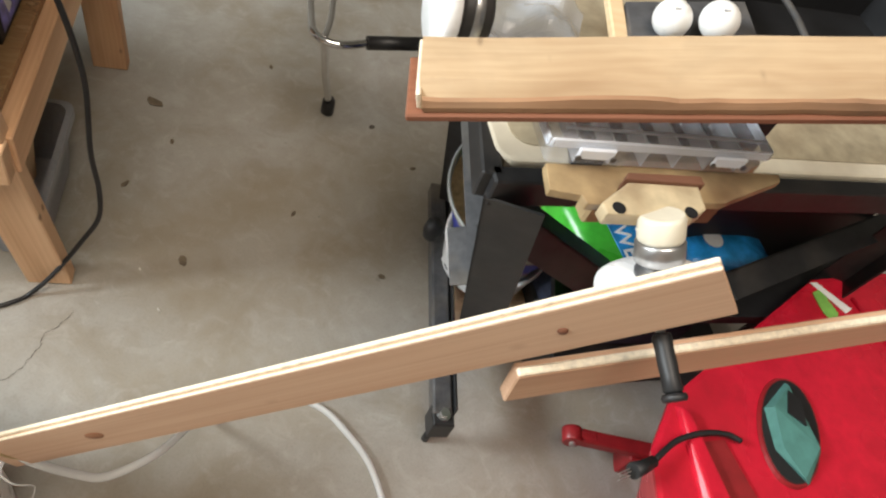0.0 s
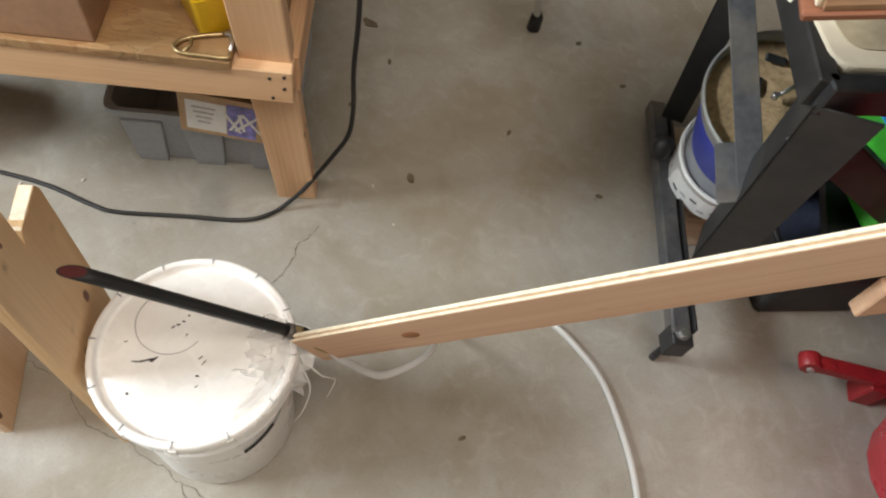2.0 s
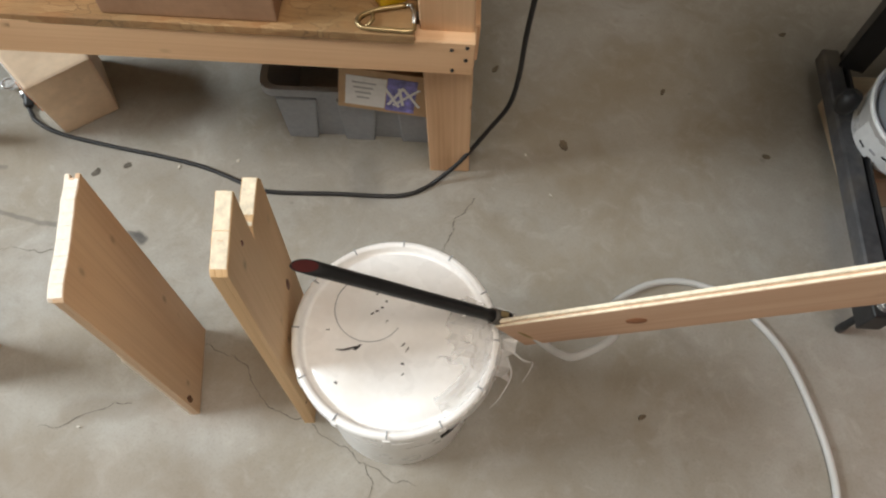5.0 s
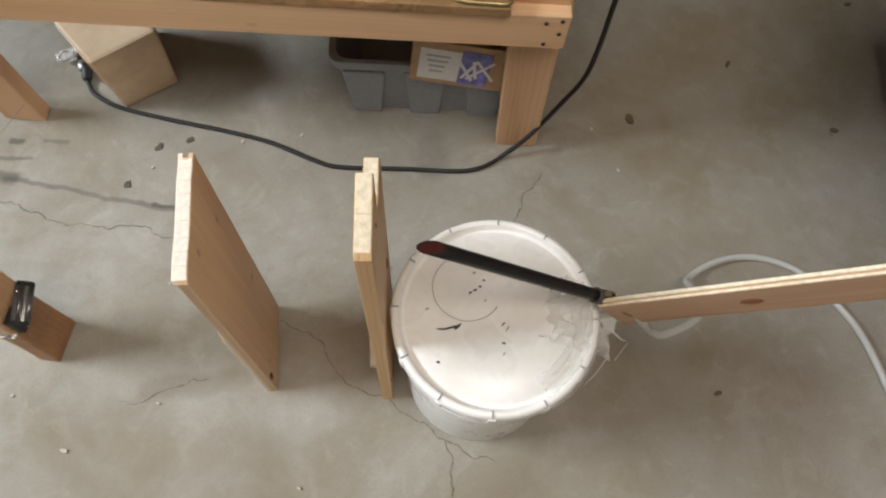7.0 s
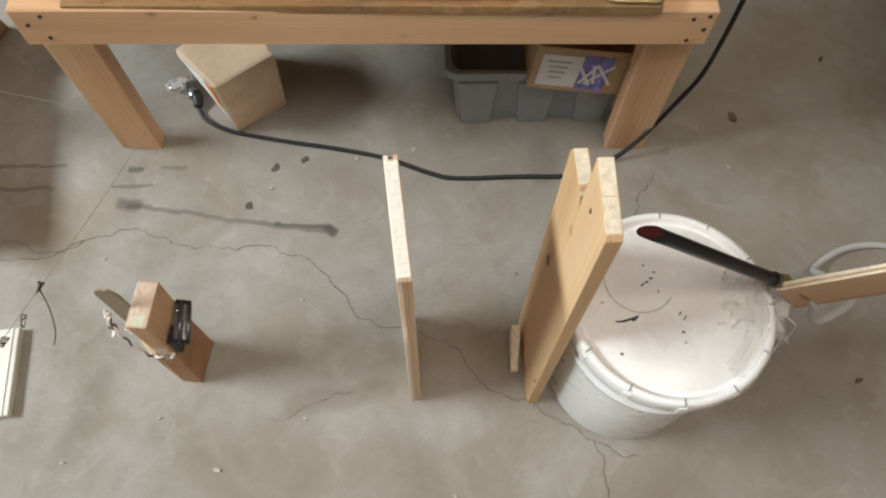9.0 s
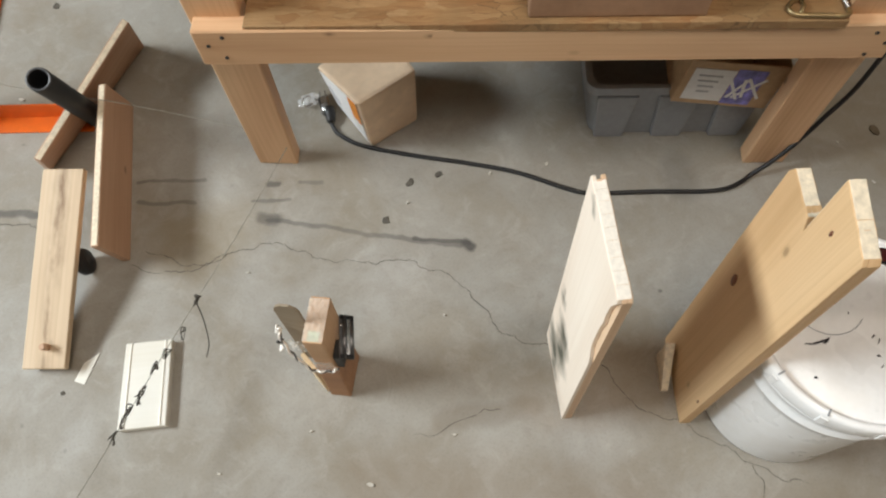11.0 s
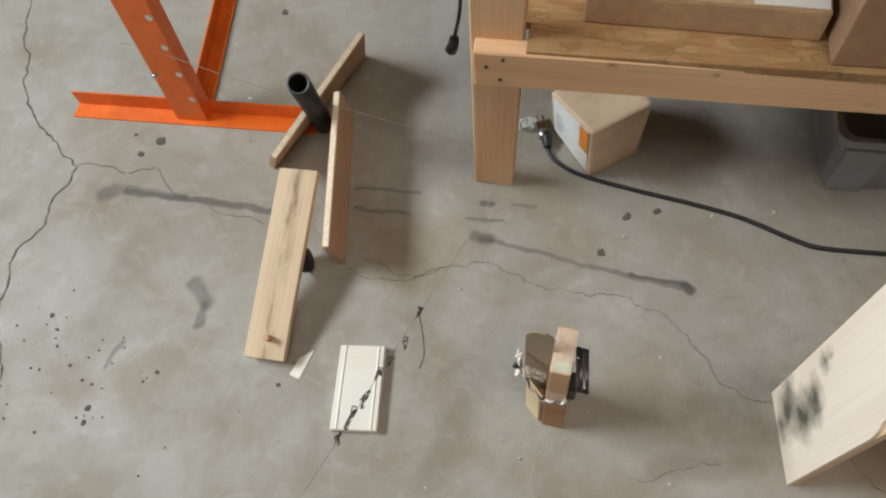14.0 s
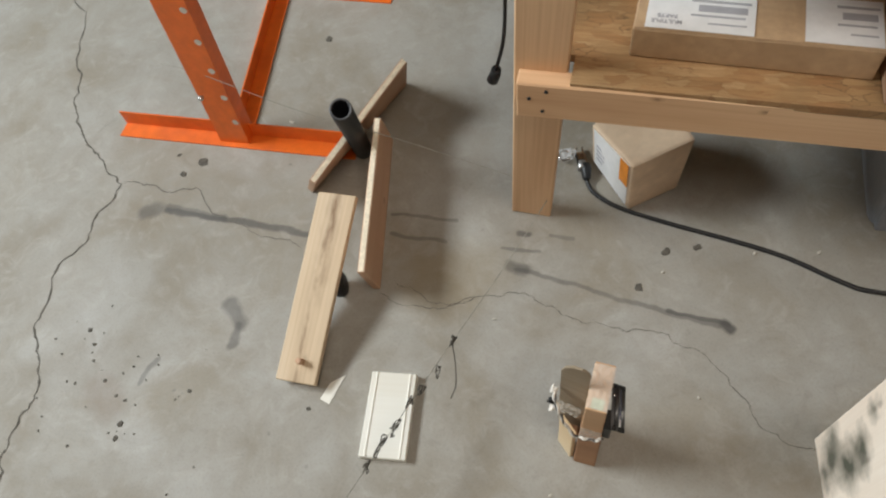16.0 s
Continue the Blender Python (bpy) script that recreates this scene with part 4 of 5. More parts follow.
part("clamp_band", tube_bm([pb - axis * .004, pb + axis * .010], .0125, 16), GREY_STEEL, pen, "dull hose clamp band")
part("clamp_screw", moved(box_bm(.014, .010, .010, .002), Matrix.Translation(pb + axis * .012 + over * .012)), BRASS, pen, "brass clamp screw")
part("tape_lump", tube_bm(smooth_line([pb + axis * .012, pb + axis * .026 + over * .004, pb + axis * .040 - over * .002, pb + axis * .054], 4), .0125, 9, .008), BLACK_RUBBER_SHADE, pen, "lump of black tape")
part("wire_end", tube_bm(smooth_line([pb + axis * .02, pb + axis * .04 + Vector((.02, -.02, .01)), pb + axis * .06 + Vector((.04, -.015, -.01))], 5), .0022, 6), BRASS, pen)

hose = thing("clear_hose", "clear vinyl hose looping down to the floor", "hose")
hp = [(-.46, .675, .40), (-.41, .66, .375), (-.365, .68, .28), (-.325, .70, .235), (-.265, .76, .22), (-.25, .86, .10), (-.235, .92, .02), (-.17, .985, .008), (-.09, 1.015, .008), (.0, 1.008, .008), (.07, .965, .008), (.135, .905, .008), (.19, .81, .008), (.235, .70, .008), (.25, .60, .008), (.23, .45, .008)]
part("hose_body", tube_bm(smooth_line(hp, 8), .0075, 12), HOSE, hose)

film = thing("plastic_film", "crumpled clear plastic film taped at the bucket edge", "plastic film", (-.50, .64, .365))
bmf = bmesh.new()
bmesh.ops.create_grid(bmf, x_segments=9, y_segments=9, size=.055)
for v in bmf.verts:
    v.co.z = .012 + .028 * noise.noise(v.co * 45) + .012 * noise.noise(v.co * 120) - .35 * max(0, v.co.x - .0) 
    v.co.x += .012 * noise.noise(v.co * 60 + Vector((3, 1, 2)))
part("sheet", bmf, FILM, film)
bmf = bmesh.new()
bmesh.ops.create_grid(bmf, x_segments=22, y_segments=12, size=.5)
for v in bmf.verts:
    a, r = radians(-8 + 78 * v.co.x), .138 + .05 * v.co.y
    z = .0045 + .010 * abs(noise.noise(Vector((v.co.x * 7, v.co.y * 4, 2)))) + .004 * abs(noise.noise(Vector((v.co.x * 22, v.co.y * 14, 5)))) - max(0, r - .157) * 3.0
    v.co = Vector((-.122 + r * math.cos(a), -.031 + r * math.sin(a), .004 + z))
    
part("rim_wrap", bmf, FILM, film, "film stretched over the lid rim")
for k, pts in enumerate(([(.03, .0, .0), (.062, -.028, -.035), (.058, -.055, -.085), (.045, -.075, -.11)], [(.035, .005, .0), (.075, -.01, -.02), (.095, .002, -.06), (.088, -.02, -.10)])):
    part("wisp", tube_bm(smooth_line(pts, 6), .0022, 6, .0006), FILM, film, "twisted wisp of film")


# ---- standing boards ----
def layered_board(label, foot, along, outline, groove, mat, t=.020, inner=None, back=None):
    """A board on its end from an outline of (across, up), with a groove down its far edge: two cheeks and a core."""
    ob = thing("standing_board", label, "board", m=pose(*foot, 0, 0, 0, math.degrees(math.atan2(along[1], along[0]))), group="standing boards")
    turn = Matrix.Rotation(radians(-90), 4, 'Y')
    wide = max(x for x, z in outline)
    inner = inner or outline
    core = [(min(x, wide - groove), z) for x, z in inner]
    layers = [hull_bm([(x, y0, z) for x, z in o], [(x, y1, z) for x, z in o], b) for o, y0, y1, b in ((inner, -t / 2, -t / 6, .0012), (core, -t / 6, t / 6, 0), (outline, t / 6, t / 2, .0012))]
    if back:
        part("weathered_face", moved(layers.pop(), turn.inverted()), mat, ob, "paler stained face of the board", turn)
    part("board_body", moved(joined(*layers), turn.inverted()), back or mat, ob, "", turn)
    return ob


def end_grain(board, ends, t=.0175, mat=PINE_CUT):
    for (xa, za), (xb, zb) in ends:
        em, eL = beam_m((xa, 0, za), (xb, 0, zb), (0, 1, 0))
        part("cut_end", box_bm(eL * .98, .0014, t, .0003), mat, board, "pale freshly sawn top end", em)


def ragged(a, b, n, amp, seed):
    """Points from a to b with a torn, wavering line between."""
    rnd = random.Random(seed)
    return [(a[0] + (b[0] - a[0]) * k / n + (rnd.uniform(-amp, amp) if 0 < k < n else 0), a[1] + (b[1] - a[1]) * k / n + (rnd.uniform(-amp, amp) if 0 < k < n else 0)) for k in range(n + 1)]


gb_near = [(.0, 0.0), (.0, .36), (.004, .385), (.012, .405)] + ragged((.014, .43), (.010, .575), 7, .0016, 5) + [(.001, .602)]
gb_top = ragged((.004, .608), (.178, .618), 9, .0022, 8)
gb = layered_board("upright pale pine board with dark grey stains, standing on end", (-1.012, .462), (-.062, .176), [(.178, 0)] + [(.178, .30)] + gb_top[::-1] + gb_near[::-1], .007, GREYED, inner=[(.178, 0), (.178, .30)] + gb_top[::-1] + [(0, .604), (0, 0)], back=wood("brown_board_back", (.76, .555, .375), (.68, .47, .305), (.47, .28, .155), .5))
# sawn end in the whiter cut, so its brightness is partly painted light
end_grain(gb, list(zip(gb_top[:-2], gb_top[1:-1])) + [(gb_top[-2], (.170, .617))], .0172, CUT_LIT)
part("pitch_mark", slab_bm([(.016 * math.cos(a) * (1 + .3 * math.sin(2 * a)), .007 * math.sin(a)) for a in (2 * math.pi * k / 12 for k in range(12))], 0, .0008), BARK, gb, "dark pitch pocket near the foot", pose(.012, -.0102, .075, 90, 90, 0))
nb_out = [(0, 0), (.174, 0), (.174, .641)] + ragged((.167, .657), (.100, .652), 5, .002, 3) + [(.091, .634)] + ragged((.0925, .750), (.006, .731), 6, .0018, 4) + [(0, .724)]
nb = layered_board("upright pine board with a notched top, leaning by the bucket", (-.786, .506), (-.045, .166), nb_out, .006, TAN_PINE)
end_grain(nb, [(nb_out[3], nb_out[8]), (nb_out[10], nb_out[13]), (nb_out[13], nb_out[16])])
part("step_face", box_bm(.100, .0014, .0175, .0005), PINE_CUT, nb, "pale sawn side of the notch", axes((.0925, 0, .694), (.01, 0, 1), (0, 1, 0)))
for x, z, r in ((.128, .405, .011), (.009, .134, .004), (.058, .690, .004)):
    for s_ in (-1, 1):
        part("knot", lathe_bm([(r, 0), (r * .8, .0012), (.0, .0016)], 14, False), PINE_RED, nb, "brown knot", pose(x, s_ * .0098, z, -90 * s_, 0, 0) @ Matrix.Diagonal((.7, 1.5, 1, 1)))
single("wood_shim", hull_bm([(0, -.007, 0), (.075, -.007, 0), (.075, .007, 0), (0, .007, 0)], [(.0, -.007, .012), (.07, -.009, .092), (.07, .009, .092), (0, .007, .012)], .001), PINE_CUT, "thin pale wedge of wood at the foot of a board", "wood scrap", pose(-.832, .560, 0, 0, 0, math.degrees(math.atan2(.1, -.022))))

# ---- block with clip ----
blk = thing("trigger_block", "small upright wood block with clear tape, clip and rounded stick", "wood block", (-1.4625, .405, 0), 8)
BLOCK_BROWN = wood("brown_block_wood", (.46, .25, .125), (.38, .195, .095), (.22, .10, .05), .3)
BLOCK_TAN = wood("tan_block_wood", (.62, .40, .235), (.55, .335, .185), (.36, .19, .09), .4)
part("block", hull_bm([(-.021, -.002, 0), (.021, -.002, 0), (.024, .085, 0), (-.021, .085, 0)], [(-.019, .004, .166), (.020, .004, .166), (.020, .083, .166), (-.019, .083, .166)], .003), BLOCK_BROWN, blk)
part("top_block", hull_bm([(-.018, .006, .1675), (.019, .006, .1675), (.019, .084, .1675), (-.018, .084, .1675)], [(-.016, .004, .310), (.0185, .004, .310), (.0185, .088, .310), (-.016, .088, .310)], .003), BLOCK_TAN, blk, "tan wood block on top")
bmf = bmesh.new()
bmesh.ops.create_grid(bmf, x_segments=18, y_segments=30, size=.5)
for v in bmf.verts:
    fold = .0028 * abs(noise.noise(Vector((v.co.x * 3 + v.co.y * 2, v.co.y * 5, 3)))) + .0016 * abs(noise.noise(Vector((v.co.x * 9, v.co.y * 12, 8))))
    v.co = Vector((v.co.x * .0345, v.co.y * .078, .0012 + fold))
for f in bmf.faces:
    f.smooth = True
part("clear_tape", bmf, TAPE_CLEAR, blk, "shiny wrinkled clear tape", pose(.0012, .045, .310))
part("sticker", box_bm(.020, .018, .0008, .0003), LABEL_PALE, blk, "pale green sticker", pose(.002, .016, .3109))
bmf = bmesh.new()
bmesh.ops.create_grid(bmf, x_segments=14, y_segments=10, size=.5)
for v in bmf.verts:
    v.co = Vector((v.co.x * .036, v.co.y * .05, .001 + .003 * abs(noise.noise(Vector((v.co.x * 6, v.co.y * 6, 4))))))
part("clear_tape", bmf, TAPE_CLEAR, blk, "shiny wrinkled clear tape", pose(.0005, .0028, .190, 90, 0, 0))
# spring clip on the side: folded spine, two polished leaves, dark jaw
clip_m = axes((.0355, .051, .217), (.024, .006, -.020), (.5, 0, .8))
clip = part("spring_clip", joined(box_bm(.028, .078, .003, .0012), moved(lathe_bm([(.0048, -.039), (.0048, .039)], 14), pose(.013, 0, -.002, 90, 0, 0)), moved(lathe_bm([(.0035, -.039), (.0035, .039)], 12), pose(-.004, 0, .002, 90, 0, 0))), CLIP_STEEL, blk, "dark grey sprung steel clip", clip_m)
part("leaf", box_bm(.0055, .074, .0012, .0004), CHROME, clip, "polished leaf", pose(.004, 0, .0022))
part("rivet", lathe_bm([(.003, 0), (.003, .002), (.001, .0026)], 10), CHROME, clip, "", pose(-.010, .02, .0016))
for y in (-.036, .036):
    part("clip_end", box_bm(.027, .008, .0062, .001), BLACK_RUBBER_SHADE, clip, "black clip end", pose(.001, y, .001))
part("clip_jaw", box_bm(.014, .034, .055, .002), BLACK_RUBBER_SHADE, blk, "dark clip jaw", pose(.026, .026, .195))
# rounded stick and the pale slat under it
stick_o = [(-.024, 0), (.024, 0), (.024, .262), (.020, .274), (.010, .280), (-.006, .276), (-.018, .264), (-.024, .246)]
part("stick", hull_bm([(x, -.0022, z) for x, z in stick_o], [(x, .0022, z) for x, z in stick_o], .0008), wood("grey_stick_wood", (.30, .24, .17), (.25, .195, .13), (.17, .12, .075), 0), blk, "grey-brown rounded stirring stick", pose(-.0405, .044, .093, 0, 0, -8))
part("pale_slat", box_bm(.042, .009, .150, .0015), PINE_PALE, blk, "pale lower slat", pose(-.041, .020, .0755, 0, 0, -42))
part("slat_side", box_bm(.036, .012, .16, .0015), BLOCK_BROWN, blk, "brown slat behind the stick", pose(-.040, .055, .0805, 0, 0, -10))
# foil and wire twisted together round the stick and the joint
twist = smooth_line([(-.072, .040, .262), (-.068, .024, .255), (-.058, .014, .225), (-.044, .006, .195), (-.026, -.001, .170), (-.008, -.002, .167), (.012, .001, .167), (.022, .006, .170)], 10)
for k, (mat, r, lab) in enumerate(((MIRROR_TAPE, .0027, "crumpled shiny foil strand"), (GREY_STEEL, .0020, "dark twisted wire"))):
    part("twist", tube_bm([q + Vector((.0018 * math.cos(.42 * i + k * math.pi), .0014 * math.sin(.6 * i), .0024 * math.sin(.42 * i + k * math.pi))) for i, q in enumerate(twist)], r, 7), mat, blk, lab)
for k, (x, y, z) in enumerate(((-.074, .038, .266), (-.076, .030, .236), (-.070, .020, .222))):
    rr = random.Random(k + 30)
    lump = [Vector((x, y, z)) + Vector((rr.uniform(-.006, .006), rr.uniform(-.005, .005), rr.uniform(-.007, .007))) for q in range(7)]
    part("foil_lump", tube_bm(smooth_line(lump, 4), .0026, 6), (MIRROR_TAPE, BLACK_STEEL, MIRROR_TAPE)[k], blk, "crumpled end of the twist")
bmf = bmesh.new()
bmesh.ops.create_grid(bmf, x_segments=10, y_segments=10, size=.5)
for v in bmf.verts:
    v.co = Vector((v.co.x * .046, v.co.y * .055 + .012 * v.co.x, .005 * noise.noise(Vector((v.co.x * 7, v.co.y * 7, 1)))))
part("clear_tape", bmf, TAPE_CLEAR, blk, "shiny wrinkled clear tape", pose(-.045, .030, .205, 90, 0, -10))

# ---- small things and boards by the pipe ----
tile = thing("white_offcut", "white primed offcut of panelled board on the floor", "board", (-1.860, .331, 0), 19.5)
part("board_body", moved(box_bm(.098, .183, .018, .002), pose(0, 0, .009)), WHITEWOOD, tile)
for s in (-1, 1):
    part("bead", moved(box_bm(.004, .181, .003, .001), pose(s * .036, 0, .0185)), WHITEWOOD, tile)
single("tape_scrap", slab_bm([(-.012, -.03), (.012, -.035), (.022, .035), (-.004, .01)], 0, .0015), TAPE, "torn scrap of pale masking tape on the floor", "tape", pose(-2.010, .335, 0, 0, 0, 8))

lm_, ll_ = beam_m((-2.076, .310, .022), (-2.170, .712, .142))
leaning = thing("weathered_plank", "weathered grey-brown plank resting its far end on another board", "plank", m=lm_)
part("plank_body", box_bm(ll_, .092, .016, .002), GREYWOOD, leaning)
part("peg", lathe_bm([(.007, 0), (.007, .02), (.005, .022)], 12), PINE_FACE, leaning, "small wooden peg", pose(-ll_ / 2 + .045, -.005, .008))



def slant_board(label, foot_a, foot_b, top_a, top_b, t, mat):
    """A board on its long edge, from its foot line and its top line."""
    fa, fb, ta, tb = (Vector(q) for q in (foot_a, foot_b, top_a, top_b))
    x = (tb - ta).normalized()
    m = axes((fa + fb + ta + tb) / 4, x, (ta + tb) / 2 - (fa + fb) / 2)
    inv = m.inverted()
    ob = thing("edge_board", label, "board", m=m, group="boards on edge")
    face = [inv @ q for q in (fa, fb, tb, ta)]
    part("board_body", hull_bm([(q.x, q.y - t / 2, q.z) for q in face], [(q.x, q.y + t / 2, q.z) for q in face], .0015), mat, ob)
    a, b = face[3], face[2]
    em, eL = beam_m(a, b, (0, 0, 1))
    part("top_edge", box_bm(eL * .992, t * .72, .002, .0005), PINE_CUT, ob, "pale top edge", em @ pose(0, 0, .0006))
    return ob


slant_board("planed pine board standing on its long edge", (-2.031, .586, .001), (-2.214, .993, .001), (-2.020, .553, .143), (-2.190, .942, .150), .017, PINE_FACE)
slant_board("pine board on edge, leaning behind the pipe", (-2.330, .770, .001), (-2.272, 1.187, .001), (-2.255, .728, .130), (-2.205, 1.120, .170), .017, PINE_FACE)
pp0, pp1 = Vector((-2.262, .935, .0)), Vector((-2.156, .797, .345))
pm = zaxes(pp0, pp1 - pp0)
pl = (pp1 - pp0).length
single("black_pipe", lathe_bm([(.0245, 0), (.0245, pl - .001), (.0235, pl), (.0195, pl), (.0185, pl - .002), (.0185, .01), (.0, .01)], 36, False), BLACK_PIPE, "short length of black plastic pipe leaning upright", "pipe", pm.to_4x4())
part("rim", lathe_bm([(.0195, pl), (.0240, pl), (.0240, pl + .0012), (.0195, pl + .0012), (.0195, pl)], 36, False), GREY_STEEL, bpy.data.objects["black_pipe"], "grey sawn pipe rim")
castor = thing("small_castor", "small black castor wheel lying beside the plank", "castor", (-2.105, .553, .03), 30)
part("wheel", lathe_bm([(.008, -.011), (.026, -.011), (.03, -.006), (.03, .006), (.026, .011), (.008, .011)], 24), BLACK_RUBBER_SHADE, castor, "", pose(0, 0, 0, 0, 80, 0))
part("hub", lathe_bm([(.012, -.013), (.012, .013)], 16), BLACK_STEEL, castor, "", pose(0, 0, 0, 0, 80, 0))

# ---- orange steel stand ----
stand = thing("orange_stand", "orange painted steel angle stand with a punched upright", "stand")


def angle_bar(name, a, b, w, t, mat, parent, up, flip=1, label=""):
    """An L section from a to b."""
    m, L = beam_m(a, b, up)
    bmq = joined(moved(box_bm(L, w, t), pose(0, 0, 0)), moved(box_bm(L, t, w), pose(0, flip * (w / 2 - t / 2), w / 2 - t / 2 + .0)))
    return part(name, bmq, mat, parent, label, m)


angle_bar("foot_bar", (-2.955, .758, .002), (-2.275, .924, .002), .05, .004, ORANGE, stand, (0, 0, 1), 1)
angle_bar("foot_rail", (-2.615, .90, .004), (-2.84, 1.46, .004), .045, .004, ORANGE, stand, (0, 0, 1), 1)
angle_bar("far_bar", (-3.2, 1.33, .002), (-2.47, 1.49, .002), .05, .004, ORANGE, stand, (0, 0, 1), 1)
up0, up1 = Vector((-2.613, .834, .0)), Vector((-2.578, .862, .85))
um, ul = beam_m(up0, up1, (.25, -1, 0))
chan = [(-.0425, .0025), (.0425, .0025), (.0425, -.0425), (.0375, -.0425), (.0375, -.0025), (-.0375, -.0025), (-.0375, -.0425), (-.0425, -.0425)]
bmu = hull_bm([(-ul / 2, y, z) for y, z in chan], [(ul / 2, y, z) for y, z in chan])
post = part("upright", bmu, ORANGE, stand, "punched channel upright", um)
for k in range(8):
    part("punched_hole", lathe_bm([(.0085, 0), (.0085, .0008)], 14), GRIT, post, "round punched hole", pose(-ul / 2 + .09 + k * .09, -.030, .0026))
part("bolt", lathe_bm([(.007, 0), (.007, .01), (.004, .012)], 6), ZINC, stand, "", zaxes(up0 + Vector((0, -.02, .20)), (.2, -1, 0)))

# ---- strings ----
def string(name, label, pts, r=.0008):
    t = thing(name, label, "string")
    part("line", tube_bm(smooth_line(pts, 4), r, 6), STRING, t)
    return t


s1 = string("trip_string", "thin grey string stretched low over the floor, with knots", [(-1.86, -.25, .165), (-1.828, .05, .15), (-1.811, .203, .136), (-1.795, .36, .125), (-1.78, .495, .114), (-1.755, .70, .10), (-1.738, .905, .085)])
for k, q in enumerate(((-1.78, .495, .114), (-1.779, .427, .116), (-1.790, .375, .122), (-1.796, .345, .124), (-1.802, .30, .128), (-1.800, .285, .129), (-1.808, .258, .132), (-1.806, .235, .134), (-1.811, .205, .136))):
    rr = random.Random(k)
    loop = [Vector(q) + Vector((rr.uniform(-.007, .007), rr.uniform(-.014, .014), rr.uniform(-.005, .006))) for j in range(10)]
    part("knot", tube_bm(smooth_line(loop, 4), (.0014, .0009, .0011)[k % 3], 6), KNOT, s1, "dark tangled knot")
part("loose_end", tube_bm(smooth_line([(-1.78, .495, .114), (-1.765, .47, .08), (-1.75, .435, .05), (-1.752, .41, .03)], 5), .0013, 6), KNOT, s1)
string("tie_string", "thin grey string from the orange stand to the bench leg", [(-2.72, .83, .26), (-2.62, .84, .255), (-2.35, .86, .20), (-2.16, .90, .15), (-1.98, .90, .15), (-1.80, .895, .15)])

# ---- machine stand and what is on it ----
saw = thing("machine_stand", "black steel machine stand with splayed legs and a lower rail", "stand")


def flat_leg(a, b, w, mat, up, label="", name="leg"):
    m, L = beam_m(a, b, up)
    bmq = joined(box_bm(L, w, .004), moved(box_bm(L, .004, w), pose(0, w / 2 - .002, -w / 2 + .002)))
    return part(name, bmq, mat, saw, label, m)


flat_leg((.126, 1.012, .87), (.260, 1.205, .20), .085, BLACK_STEEL, (-1, .1, .1))
flat_leg((.052, 1.385, .87), (.172, 1.625, .16), .055, BLACK_STEEL, (-1, .2, 0))
bm_x, bl_x = beam_m((.105, 1.452, .68), (.210, 1.083, .53), (-.35, -.25, 1))
part("brace", joined(box_bm(bl_x, .046, .005, .001), moved(box_bm(.11, .075, .004, .001), pose(bl_x / 2 - .05, -.02, -.0045))), GREY_STEEL, saw, "dusty grey brace", bm_x)
flat_leg((.15, 1.01, .79), (.47, 1.085, .57), .062, BLACK_STEEL, (0, -1, .4), "", "brace")
flat_leg((.60, 1.08, .70), (1.05, 1.40, .70), .05, BLACK_STEEL, (0, -.3, 1), "", "brace")
flat_leg((1.0, 1.28, .86), (.9, 1.25, .02), .05, BLACK_STEEL, (1, -.3, 0))
flat_leg((.9, 1.70, .86), (.8, 1.75, .02), .05, BLACK_STEEL, (1, .3, 0))
m, L = beam_m((.160, 1.675, .105), (.250, .985, .152))
part("lower_rail", box_bm(L, .042, .042, .004), GREY_STEEL, saw, "dusty grey square lower rail", m)
part("rail_lip", box_bm(L * .98, .006, .05, .001), BLACK_STEEL, saw, "", m @ pose(0, .028, .004))
m2, L2 = beam_m((.12, .985, .868), (.95, 1.262, .868))
part("top_rail", box_bm(L2, .03, .05, .003), BLACK_STEEL, saw, "", m2)
m3, L3 = beam_m((.12, .985, .868), (.060, 1.385, .868))
part("top_rail", box_bm(L3, .03, .05, .003), BLACK_STEEL, saw, "", m3)
part("levelling_foot", joined(box_bm(.046, .046, .010, .002), moved(box_bm(.046, .006, .06), pose(0, -.021, -.03)), moved(box_bm(.006, .046, .06), pose(-.021, 0, -.03)), moved(box_bm(.006, .046, .06), pose(.021, 0, -.03)), moved(lathe_bm([(.009, -.157), (.009, -.132), (.008, -.127), (.008, 0)], 16), pose(0, 0.01, 0))), BLACK_STEEL, saw, "", pose(.253, .986, .160, 0, 0, 12))
part("bolt", joined(lathe_bm([(.016, 0), (.016, .004)], 20), moved(lathe_bm([(.011, .004), (.011, .012)], 6), pose(0, 0, 0))), ZINC, saw, "bright hex bolt", pose(.253, .988, .1655))
part("knob", lathe_bm([(.0, -.03), (.02, -.024), (.024, 0), (.02, .024), (.0, .03)], 14, False), BLACK_RUBBER_SHADE, saw, "black plastic knob", pose(.153, 1.435, .215))
part("wing_bolt", joined(tube_bm([(0, 0, 0), (.05, .04, .03)], .004, 8), moved(lathe_bm([(.008, 0), (.008, .012)], 6), pose(0, 0, 0))), ZINC, saw, "", pose(.258, 1.355, .519))
# machine table
table = thing("machine_table", "cream enamelled machine table with brown stains", "machine table", m=pose(.128, 1.0, .0, 0, 0, 18.4))
part("table_top", moved(slab_bm([(x + .42, y + .24) for x, y in rounded(.84, .46, .03)], .868, .895, .006), pose(0, 0, 0)), CREAM, table)
part("tray", moved(slab_bm([(x + .42, y + .24) for x, y in rounded(.78, .40, .03)], .8955, .897), pose(0, 0, 0)), DUSTY, table, "dusty brown tray")
